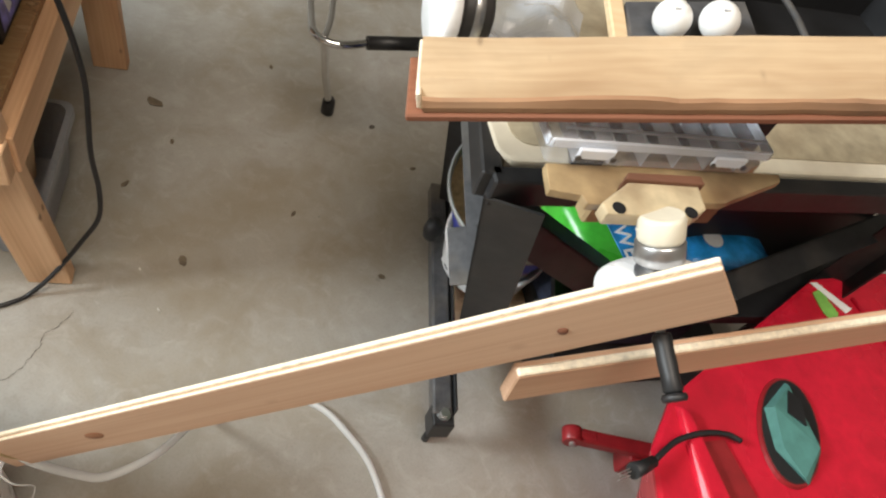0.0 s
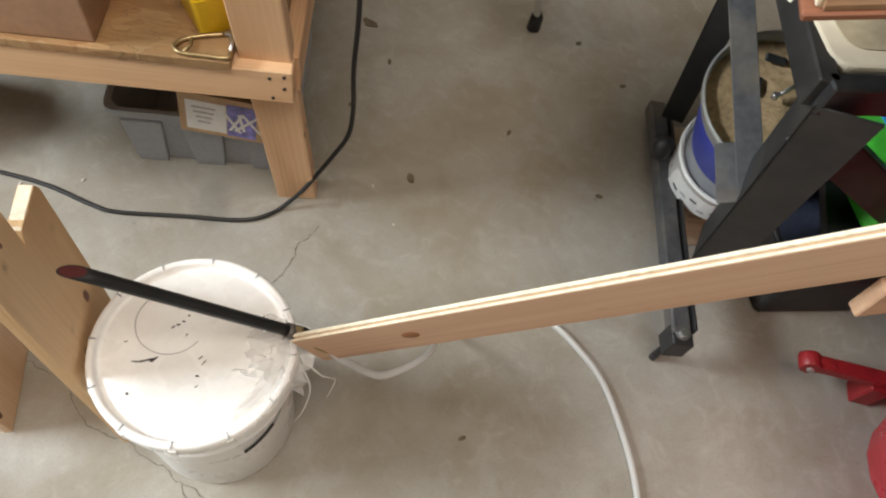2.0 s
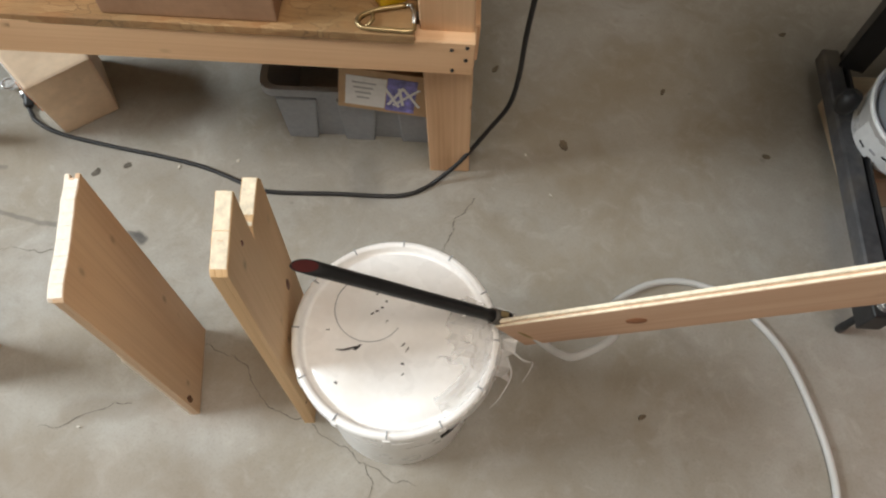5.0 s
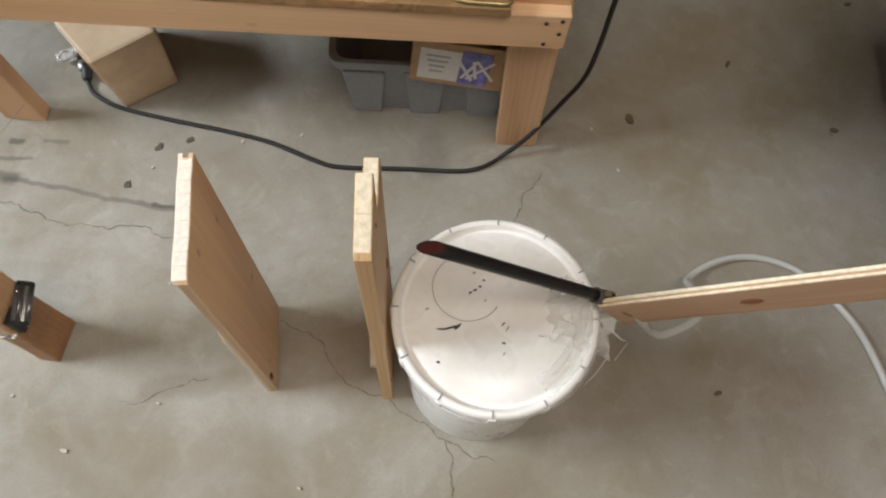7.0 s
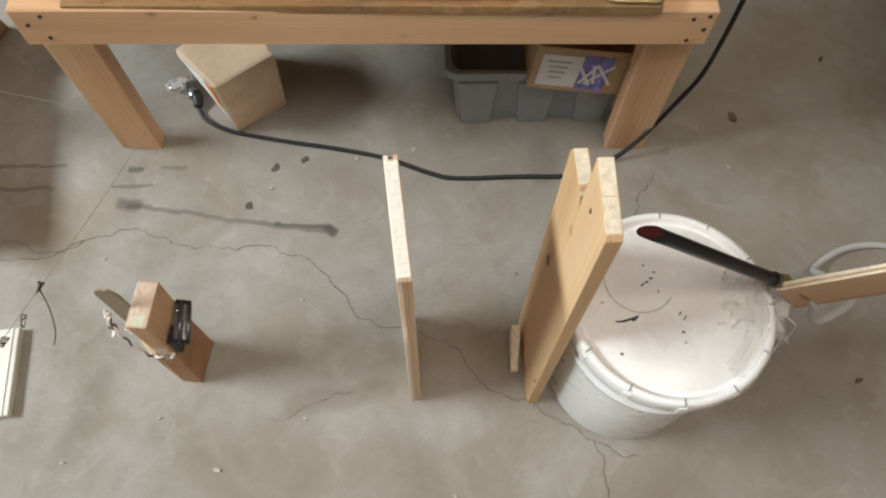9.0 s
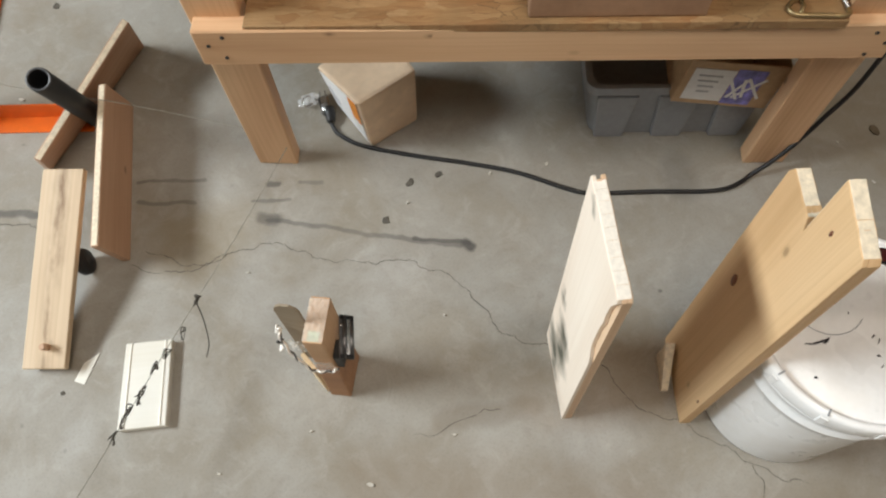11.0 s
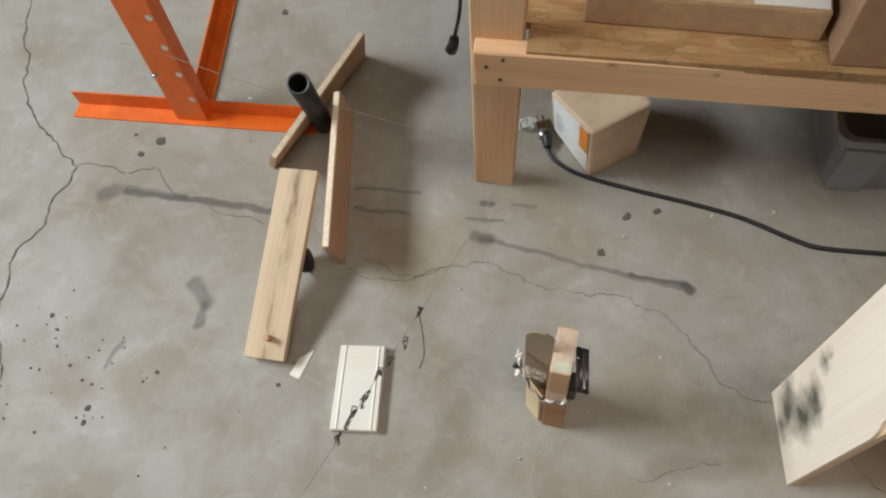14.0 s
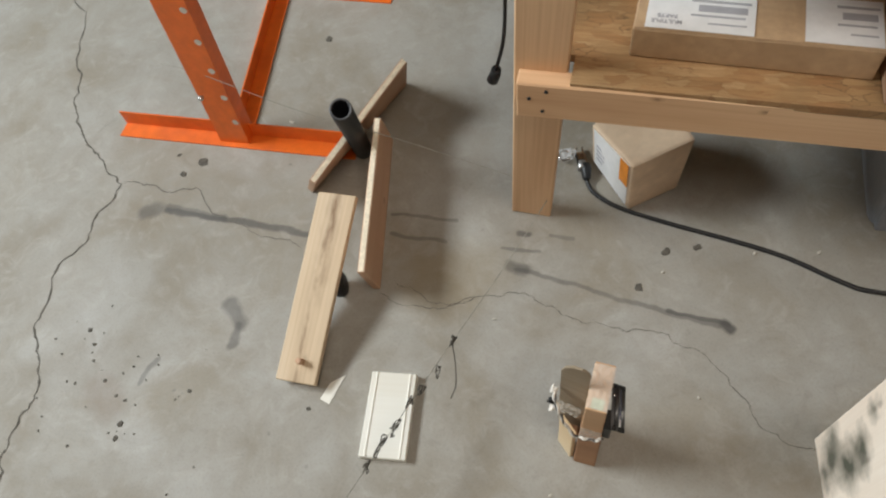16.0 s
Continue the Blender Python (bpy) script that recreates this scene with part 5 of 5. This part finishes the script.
# base and next block are black to fill in the shade under the table
part("red_base", moved(box_bm(.78, .38, .035, .006), pose(.43, .25, .850)), BLACK_RUBBER_SHADE, table, "base, coloured black for the shade under the table")
part("motor_body", moved(box_bm(.62, .36, .36, .02), pose(.66, .29, .64)), BLACK_RUBBER_SHADE, table, "added black block filling the dark under the table")

# jig under the beam
jig = thing("jig_plate", "tan metal jig plate with a slot and a bolted flange", "jig plate")
plate_pts = [(.141, .882), (.440, .980), (.439, .967), (.37, .913), (.357, .902), (.205, .845), (.189, .840), (.183, .850), (.147, .845)]
part("plate", slab_bm(plate_pts, 1.018, 1.030, .002), TAN_METAL, jig)
part("support", moved(box_bm(.20, .03, .125, .004), pose(.33, .985, .957, 0, 0, 19)), TAN_METAL, jig)
fl = [(.197, .830), (.229, .872), (.312, .899), (.319, .865), (.302, .846), (.203, .817)]
part("flange", slab_bm(fl, 1.028, 1.047, .003), DULL_CREAM, jig, "cream cast flange with two holes")
part("flange_back", slab_bm([(.222, .868), (.226, .880), (.314, .908), (.318, .896)], 1.0305, 1.052, .002), BARK, jig, "greasy dark back edge")
# bolt holes are black discs, their shade put into colour
for x, y in ((.216, .829), (.299, .852)):
    part("bolt_hole", lathe_bm([(.0075, 0), (.0075, .0012)], 16), BLACK_RUBBER_SHADE, jig, "bolt hole, its shade painted as a black disc", pose(x, y, 1.0468))
ax = zaxes((.262, .832, 1.051), (-.36, .46, .85))
part("socket", lathe_bm([(.024, -.026), (.025, -.023), (.025, -.003), (.022, .002)], 28), CREAM, jig, "cream painted socket", ax)
part("union", lathe_bm([(.0225, -.052), (.0265, -.049), (.0265, -.029), (.024, -.026)], 28), ZINC, jig, "grey steel union", ax)
part("nipple", lathe_bm([(.021, -.068), (.025, -.066), (.025, -.060), (.0215, -.057), (.0215, -.052)], 28), GREY_STEEL, jig, "", ax)
part("cap_disc", lathe_bm([(.024, -.066), (.040, -.067), (.058, -.071), (.066, -.076), (.067, -.082), (.062, -.085), (.0, -.085)], 44, False), WHITE_PLASTIC, jig, "white plastic domed cap", ax)

org = thing("organizer_case", "clear plastic organizer case with compartments and latches", "organizer", m=axes((.255, .957, 1.031), (.250, .079, .0)))
W, D = .288, .085
part("case_base", moved(hull_bm([(x * .93, y * .9, 0) for x, y in rounded(W, D, .006)], [(x * .97, y * .96, .024) for x, y in rounded(W, D, .006)]), pose(0, 0, .002)), CLEAR, org)
part("case_lid", moved(slab_bm(rounded(W, D, .008), 0, .010, .002), pose(0, 0, .027)), CLEAR, org)
for s in (-1, 1):
    part("lid_rim", box_bm(W - .01, .003, .0125, .001), MILKY, org, "milky moulded rim", pose(0, s * (D / 2 - .003), .0325))
    part("lid_rim", box_bm(.003, D - .01, .0125, .001), MILKY, org, "milky moulded rim", pose(s * (W / 2 - .003), 0, .0325))
part("lid_rim", box_bm(W - .03, .0025, .003), MILKY, org, "milky moulded rib", pose(.01, -D / 2 + .020, .0385))
for k in range(6):
    part("divider", box_bm(.002, D - .012, .026), MILKY, org, "", pose(-W / 2 + .045 + k * .042, 0, .0145, 0, 0, 0))
for x in (-.085, .085):
    part("latch", box_bm(.045, .005, .016, .002), MILKY, org, "clear snap latch", pose(x, -D / 2 - .003, .025))
    for s in (-1, 1):
        part("latch_pin", lathe_bm([(.0035, 0), (.0035, .002)], 10), GREY_STEEL, org, "", pose(x + s * .021, -D / 2 - .0055, .021, 90, 0, 0))

beam_t = thing("rough_beam", "rough sawn wane-edged pine beam over a thin red board", "beam")
bl0, bl1 = Vector((-.012, .910, 1.075)), Vector((.75, .974, 1.31))
bm_m, bm_L = beam_m(bl0, bl1, (0, -.1, 1))
prof = [(-.040, -.012), (.040, -.012), (.042, .008), (.038, .012), (-.022, .012), (-.038, .0)]
bmw = bmesh.new()
rings = []
for k in range(25):
    x = -bm_L / 2 + bm_L * k / 24
    rings.append([bmw.verts.new((x, y + (.003 * noise.noise(Vector((x * 9, y * 30, 1)))), z + .002 * noise.noise(Vector((x * 12, y * 40, 5))))) for y, z in prof])
for a, b in zip(rings, rings[1:]):
    for i in range(6):
        bmw.faces.new((a[i], a[(i + 1) % 6], b[(i + 1) % 6], b[i]))
bmw.faces.new(rings[0][::-1]), bmw.faces.new(rings[-1])
bmesh.ops.recalc_face_normals(bmw, faces=bmw.faces)
part("beam_body", bmw, BEAM_WOOD, beam_t, "", bm_m)
bme = bmesh.new()
rings = []
for k in range(49):
    x = -bm_L / 2 + .003 + (bm_L - .006) * k / 48
    top = .004 + .005 * noise.noise(Vector((x * 7, 3, 1))) + .002 * noise.noise(Vector((x * 31, 1, 4)))
    out = .0015 * noise.noise(Vector((x * 17, 9, 2)))
    rings.append([bme.verts.new((x, y, z)) for y, z in ((-.039, -.0115), (-.0445 + out, -.0115), (-.0455 + out, -.004), (-.0435 + out, top), (-.039, top + .001))])
for a, b in zip(rings, rings[1:]):
    for i in range(5):
        bme.faces.new((a[i], a[(i + 1) % 5], b[(i + 1) % 5], b[i]))
bme.faces.new(rings[0][::-1]), bme.faces.new(rings[-1])
bmesh.ops.recalc_face_normals(bme, faces=bme.faces)
part("bark_edge", bme, WANE, beam_t, "rough brown wane along the front", bm_m)
part("under_board", box_bm(bm_L, .084, .010, .002), PINE_RED, beam_t, "dark reddish board under the beam", bm_m @ pose(-.015, -.006, -.0175))
part("end_trim", box_bm(.005, .078, .02, .001), PINE_CUT, beam_t, "pale sawn end", bm_m @ pose(-bm_L / 2 - .001, 0, -.002))

lowm, lowL = beam_m((.176, .716, .846), (.83, .968, .910))
lowb = thing("lower_plank", "second pine plank on edge with a beaded top edge", "plank", m=lowm)
part("plank_body", box_bm(lowL, .019, .066, .002), PINE_FACE, lowb)
part("top_edge", box_bm(lowL, .010, .006, .002), PINE_CUT, lowb, "pale beaded top edge", pose(0, -.004, .0355))
grip = thing("clamp_handle", "black rubber clamp handle with a steel screw", "clamp", m=zaxes((.317, .688, .955), (-.02, .055, .018)))
part("handle", lathe_bm([(.008, 0), (.0108, .003), (.0098, .018), (.0104, .03), (.0098, .045), (.0108, .058), (.009, .062)], 18), BLACK_RUBBER_SHADE, grip)
part("screw", lathe_bm([(.005, .062), (.005, .14)], 12), ZINC, grip)
part("collar", lathe_bm([(.012, -.008), (.014, -.004), (.012, 0)], 16), BLACK_STEEL, grip)

# things behind the beam on the machine table
tray = thing("black_case", "open black plastic case behind the beam", "case", m=pose(.70, 1.52, .897, 0, 0, 18))
for nm, sz, pp in (("base", (.44, .30, .006), (0, 0, .003)), ("side", (.44, .006, .07), (0, -.15, .035)), ("side", (.44, .006, .07), (0, .15, .035)), ("end", (.006, .30, .07), (-.22, 0, .035)), ("end", (.006, .30, .07), (.22, 0, .035))):
    part(nm, box_bm(*sz, .002), BLACK_RUBBER_SHADE, tray, "", pose(*pp))
part("chain", tube_bm(smooth_line([(-.12, -.12, .075), (-.10, .0, .08), (-.09, .13, .075)], 6), .006, 8), GREY_STEEL, tray, "dull steel chain")
for i, (x, y, z) in enumerate(((.235, 1.029, 1.148), (.279, 1.021, 1.167))):
    bmg = bmesh.new()
    bmesh.ops.create_icosphere(bmg, subdivisions=4, radius=.0214)
    for v in bmg.verts:
        v.co *= 1 - .012 * max(0, noise.noise(v.co * 240))
    for f in bmg.faces:
        f.smooth = True
    ball = single("golf_ball", bmg, BALL, "white dimpled golf ball with faint black print", "golf ball", pose(x, y, z), group="golf balls")
    part("print_bar", moved(box_bm(.012, .002, .0006), pose(0, 0, 0)), INK, ball, "", pose(-.002, -.010, .0188, 28, 0, 20))
rack = thing("ball_rack", "black open box with pale scraps that holds golf balls", "box", m=axes((.30, 1.055, .897), (1, .08, 0)))
part("box_body", moved(box_bm(.22, .09, .20, .004), pose(.03, .03, .10)), BLACK_RUBBER_SHADE, rack)
part("ball_rest", hull_bm([(-.10, -.05, .20), (.03, -.05, .20), (.03, .04, .20), (-.10, .04, .20)], [(-.10, -.05, .222), (.03, -.05, .262), (.03, .04, .262), (-.10, .04, .222)], .002), GREY_STEEL, rack, "sloping dusty rest")
part("scrap", box_bm(.020, .17, .012, .002), PINE_PALE, rack, "pale strip of wood", pose(-.115, .06, .22, 10, 0, 6))
spool = thing("wheel_hub", "white disc and dark rubber wheel on an axle", "wheel", m=zaxes((-.012, 1.20, .965), (1, .32, 0)))
part("white_disc", lathe_bm([(.0, 0), (.062, .002), (.065, .006), (.065, .022), (.06, .026), (.0, .026)], 40, False), WHITE_PLASTIC, spool)
part("rubber_wheel", lathe_bm([(.02, .03), (.048, .03), (.052, .036), (.052, .07), (.048, .076), (.02, .076)], 40), BLACK_STEEL, spool)
part("ring", lathe_bm([(.053, .046), (.0545, .048), (.0545, .058), (.053, .06)], 40, False), ZINC, spool)
bagf = thing("plastic_bag", "crumpled clear plastic bag behind the beam", "bag", (.14, 1.28, .905))
bmf = bmesh.new()
bmesh.ops.create_grid(bmf, x_segments=30, y_segments=24, size=.09)
for v in bmf.verts:
    v.co.z = .03 + .045 * noise.noise(v.co * 13) + .010 * noise.noise(v.co * 34)
part("sheet", bmf, clear("cloudy_plastic_bag", (.50, .54, .60), .2, .5), bagf)

# under the stand: towels, blue pack, dark cloth
# added black shelf carries the packs and backs the dark gap between braces
pan = thing("dark_shelf", "added black shelf that darkens the space under the machine", "pan")
part("pan", slab_bm([(.36, 1.06), (1.12, 1.28), (1.0, 1.75), (.52, 1.62), (.52, 1.27), (.36, 1.22)], .49, .51), BLACK_RUBBER_SHADE, pan)
part("lip", slab_bm([(.36, 1.055), (1.12, 1.275), (1.119, 1.28), (.359, 1.06)], .511, .525), BLACK_STEEL, pan)



def bag(name, label, m, w, d, h, mat, cat):
    """A puffed plastic pack."""
    bmb = bmesh.new()
    bmesh.ops.create_cube(bmb, size=1.0)
    bmesh.ops.subdivide_edges(bmb, edges=bmb.edges, cuts=5, use_grid_fill=True)
    for v in bmb.verts:
        c = v.co.copy()
        k = 1 - .35 * (max(abs(c.x), abs(c.y)) * 2) ** 3
        v.co = Vector((c.x * w, c.y * d, c.z * h * max(k, .25))) + Vector((noise.noise(c * 5), noise.noise(c * 5 + Vector((9, 0, 0))), noise.noise(c * 6 + Vector((0, 9, 0))))) * .006
    for f in bmb.faces:
        f.smooth = True
    t = thing(name, label, cat, m=m)
    part("wrapping", bmb, mat, t)
    return t


towels = bag("towel_pack", "green plastic pack of paper towels with blue and white lettering", axes((.452, 1.205, .575), (.09, -.165, -.02)), .25, .19, .10, GREEN_BAG, "towel pack")


part("blue_band", box_bm(.17, .095, .003, .001), BLUE_BAG, towels, "blue printed band", pose(.0, .016, .049))
lettering("SHOP", .05, PAPER, towels, pose(.0, .024, .0512), "white outlined word")
lettering("TOWELS", .046, PAPER, towels, pose(.0, -.024, .0512), "white outlined word")
bluep = bag("blue_pack", "blue plastic pack with pale print under the machine", axes((.68, 1.30, .56), (.9, .3, 0)), .20, .13, .08, BLUE_BAG, "pack")
part("print_disc", lathe_bm([(.022, 0), (.022, .001)], 20), PAPER, bluep, "pale round print", pose(-.03, -.01, .041))
cloth = bag("dark_cloth", "heap of dark navy cloth under the machine", axes((.60, 1.36, .27), (1, .3, 0)), .34, .24, .18, NAVY, "cloth")
# added black block stands where only shade lies under the machine
crate = thing("shade_block", "low black block standing in for shade under the machine", "crate", m=pose(.66, 1.42, 0, 0, 0, 18))
part("crate_body", moved(box_bm(.46, .34, .17, .01), pose(0, 0, .085)), BLACK_STEEL, crate)
part("crate_lid", moved(box_bm(.48, .36, .018, .005), pose(0, 0, .179)), BLACK_STEEL, crate)

# paint bucket behind the stand
pb_t = thing("paint_bucket", "white pail with a blue bucket of sawdust nested in it, tilted", "bucket", m=zaxes((.315, 1.446, .150), (-.026, -.088, .361)))
part("outer_pail", lathe_bm([(.108, 0), (.116, .002), (.118, .008), (.127, .118), (.131, .120), (.131, .128), (.124, .130), (.118, .110)], 48), WHITE_PLASTIC, pb_t)
part("inner_body", lathe_bm([(.112, .100), (.117, .175)], 48, False), GREY_PLASTIC, pb_t, "grey lower part of the inner bucket")
part("blue_band", lathe_bm([(.1175, .175), (.120, .178), (.152, .325)], 48, False), BLUE_PLASTIC, pb_t, "deep blue band")
part("rim", lathe_bm([(.152, .325), (.160, .362), (.166, .364), (.1665, .376), (.163, .378), (.160, .374), (.156, .345)], 48, False), clear("milky_rim", (.42, .42, .41), .3, .75), pb_t, "translucent grey rim")
heap = lathe_bm([(.0, .366), (.03, .364), (.06, .360), (.09, .357), (.12, .353), (.156, .348)], 40, False)
for v in heap.verts:
    v.co.z += .012 * noise.noise(v.co * 18) + .004 * noise.noise(v.co * 60)
part("sawdust", heap, SAWDUST, pb_t, "brown sawdust")
for k, (x, y) in enumerate(((-.03, .10), (.05, .07), (-.06, .03))):
    part("scrap", box_bm(.045, .018, .008, .003), BLACK_STEEL, pb_t, "dark scrap in the sawdust", pose(x, y, .366, 8, 5, 40 * k))
part("label", slab_bm([(.1255 * math.cos(radians(a)), .1255 * math.sin(radians(a))) for a in range(200, 291, 10)] + [(.1205 * math.cos(radians(a)), .1205 * math.sin(radians(a))) for a in range(290, 199, -10)], .022, .100), PAPER, pb_t, "white paper label")
for k in range(5):
    a = radians(214 + 13 * k)
    part("print_bar", box_bm(.018, .0008, .006), INK if k % 2 else BLACK_RUBBER_SHADE, pb_t, "", pose(.1262 * math.cos(a), .1262 * math.sin(a), .045 + .012 * (k % 3), 0, 0, 304 + 13 * k))
single("plinth_board", box_bm(.30, .30, .116, .006), GREYWOOD, "brown wood block under the tilted bucket", "board", pose(.37, 1.50, .058, 0, 0, 14))

# red steel case with an oval opening
redc = thing("red_case", "red painted steel case with an oval opening and a ridge", "case")
hull_pts = [(.502, .815), (.545, .918), (.895, 1.277), (1.10, 1.36), (1.35, 1.05), (1.05, .55), (.62, .50), (.512, .70)]
part("shell", hull_bm([(.95 + (x - .95) * .42, 1.0 + (y - 1.0) * .5, 0) for x, y in hull_pts], [(x, y, .575) for x, y in hull_pts], .012), RED, redc)
part("ridge", hull_bm([(.55, .905, .574), (.575, .90, .574), (.66, .70, .574), (.60, .66, .574)], [(.556, .893, .592), (.57, .89, .592), (.648, .705, .592), (.612, .67, .592)], .004), RED, redc)
part("dark_panel", hull_bm([(.575, .84, .575), (.635, .86, .575), (.72, .70, .575), (.66, .67, .575)], [(.575, .84, .58), (.635, .86, .58), (.72, .70, .58), (.66, .67, .58)]), DARKRED, redc, "dark red inset panel")
orm = axes((.765, .908, .576), (.035, .197, 0))
ell = [(.098 * math.cos(a), .054 * math.sin(a)) for a in (2 * math.pi * k / 36 for k in range(36))]
part("oval_rim", hull_bm([(x * 1.07, y * 1.10, 0) for x, y in ell], [(x * 1.04, y * 1.06, .006) for x, y in ell]), DARKRED, redc, "dark red oval rim", orm)
# depth of the opening is a black patch on the shell, shade put into colour
part("oval_hole", hull_bm([(x, y, .006) for x, y in ell], [(x * .995, y * .995, .0072) for x, y in ell]), BLACK_RUBBER_SHADE, redc, "black patch painting the shade in the oval opening", orm)
part("teal_cloth", hull_bm([(-.09, -.03, .0072), (-.02, -.055, .0072), (.09, .01, .0072), (.02, .05, .0072), (-.05, .03, .0072)], [(-.085, -.02, .014), (-.02, -.045, .02), (.085, .005, .012), (.02, .04, .022), (-.045, .02, .016)]), TEAL, redc, "folded teal cloth inside", orm)
# cloth gap: a black sliver painted for its shade
part("shadow_gap", hull_bm([(.01, -.02, .015), (.06, -.015, .015), (.07, .01, .015), (.02, .015, .015)], [(.01, -.02, .0225), (.06, -.015, .017), (.07, .01, .017), (.02, .015, .0225)]), BLACK_RUBBER_SHADE, redc, "black patch painting the shade in a gap of the cloth", orm)
part("seam", tube_bm([(.98, 1.25, .577), (1.15, .95, .577), (1.1, .7, .577)], .004, 8), RED, redc)
part("green_sticker", slab_bm([(.885, 1.235), (.905, 1.25), (.935, 1.20), (.925, 1.17), (.90, 1.19)], .576, .578), LABEL_GREEN, redc, "torn green sticker")
part("paper_scrap", slab_bm([(.885, 1.26), (.90, 1.265), (.97, 1.22), (.955, 1.205)], .5765, .5785), PAPER, redc, "torn white paper")
cordp = thing("power_plug", "black three-pin power plug on a short cord", "plug")
part("plug_body", tube_bm([(.455, .758, .605), (.475, .770, .600), (.495, .785, .598)], .013, 12, .009), BLACK_RUBBER_SHADE, cordp)
part("cord", tube_bm(smooth_line([(.495, .785, .598), (.54, .83, .594), (.59, .855, .594), (.635, .865, .590), (.66, .86, .588)], 6), .005, 8), BLACK_RUBBER_SHADE, cordp)
for s in (-1, 0, 1):
    part("prong", box_bm(.02, .0016, .006), ZINC, cordp, "", axes((.440, .749 + .005 * s, .606 + .004 * (s == 0)), (.8, .5, 0)))
jack = thing("red_lever", "dull red steel lever with a clevis end near the floor", "lever", m=axes((.66, 1.045, .10), (.16, .005, 0)))
part("bar", box_bm(.20, .034, .03, .006, 2), DARKRED, jack, "", pose(.02, 0, 0))
part("clevis", joined(lathe_bm([(.022, -.018), (.024, -.014), (.024, .014), (.022, .018)], 20), moved(box_bm(.05, .036, .02, .004), pose(.03, 0, 0))), DARKRED, jack, "scuffed red clevis", pose(-.085, 0, 0, 90, 0, 0))
part("pin", lathe_bm([(.008, -.024), (.008, .024)], 12), ZINC, jack, "", pose(-.085, 0, 0, 90, 0, 0))
part("foot", box_bm(.05, .05, .09, .004), DARKRED, jack, "", pose(.09, 0, -.055))

# chrome stand with a black grip
ch = thing("chrome_stand", "chrome tube stand with a black rubber grip and foot", "stand")
part("leg", tube_bm(smooth_line([(-.205, 1.950, .05), (-.220, 1.875, .22), (-.226, 1.800, .38), (-.222, 1.752, .42)], 6), .011, 14), CHROME, ch)
part("rubber_foot", lathe_bm([(.016, 0), (.020, .004), (.019, .05), (.013, .06)], 16), BLACK_RUBBER_SHADE, ch, "black rubber foot", pose(-.204, 1.955, .002))
part("cross_tube", tube_bm(smooth_line([(-.44, 2.46, .42), (-.36, 2.16, .42), (-.300, 1.93, .42), (-.266, 1.805, .42), (-.246, 1.764, .42), (-.212, 1.749, .42), (-.172, 1.757, .42), (-.118, 1.792, .42)], 6), .010, 12), CHROME, ch)
part("arm", tube_bm(smooth_line([(-.222, 1.752, .42), (-.224, 1.83, .42), (-.237, 1.921, .42), (-.27, 2.15, .42), (-.31, 2.46, .42)], 6), .009, 12), CHROME, ch)
part("grip", tube_bm([(-.121, 1.791, .42), (.012, 1.853, .42)], .0175, 16), BLACK_RUBBER_SHADE, ch, "black rubber grip")
for q in ((-.44, 2.46), (-.31, 2.46)):
    part("leg", tube_bm([(q[0], q[1], .42), (q[0] - .03, q[1] + .07, .20), (q[0] - .04, q[1] + .10, .0)], .010, 12), CHROME, ch)
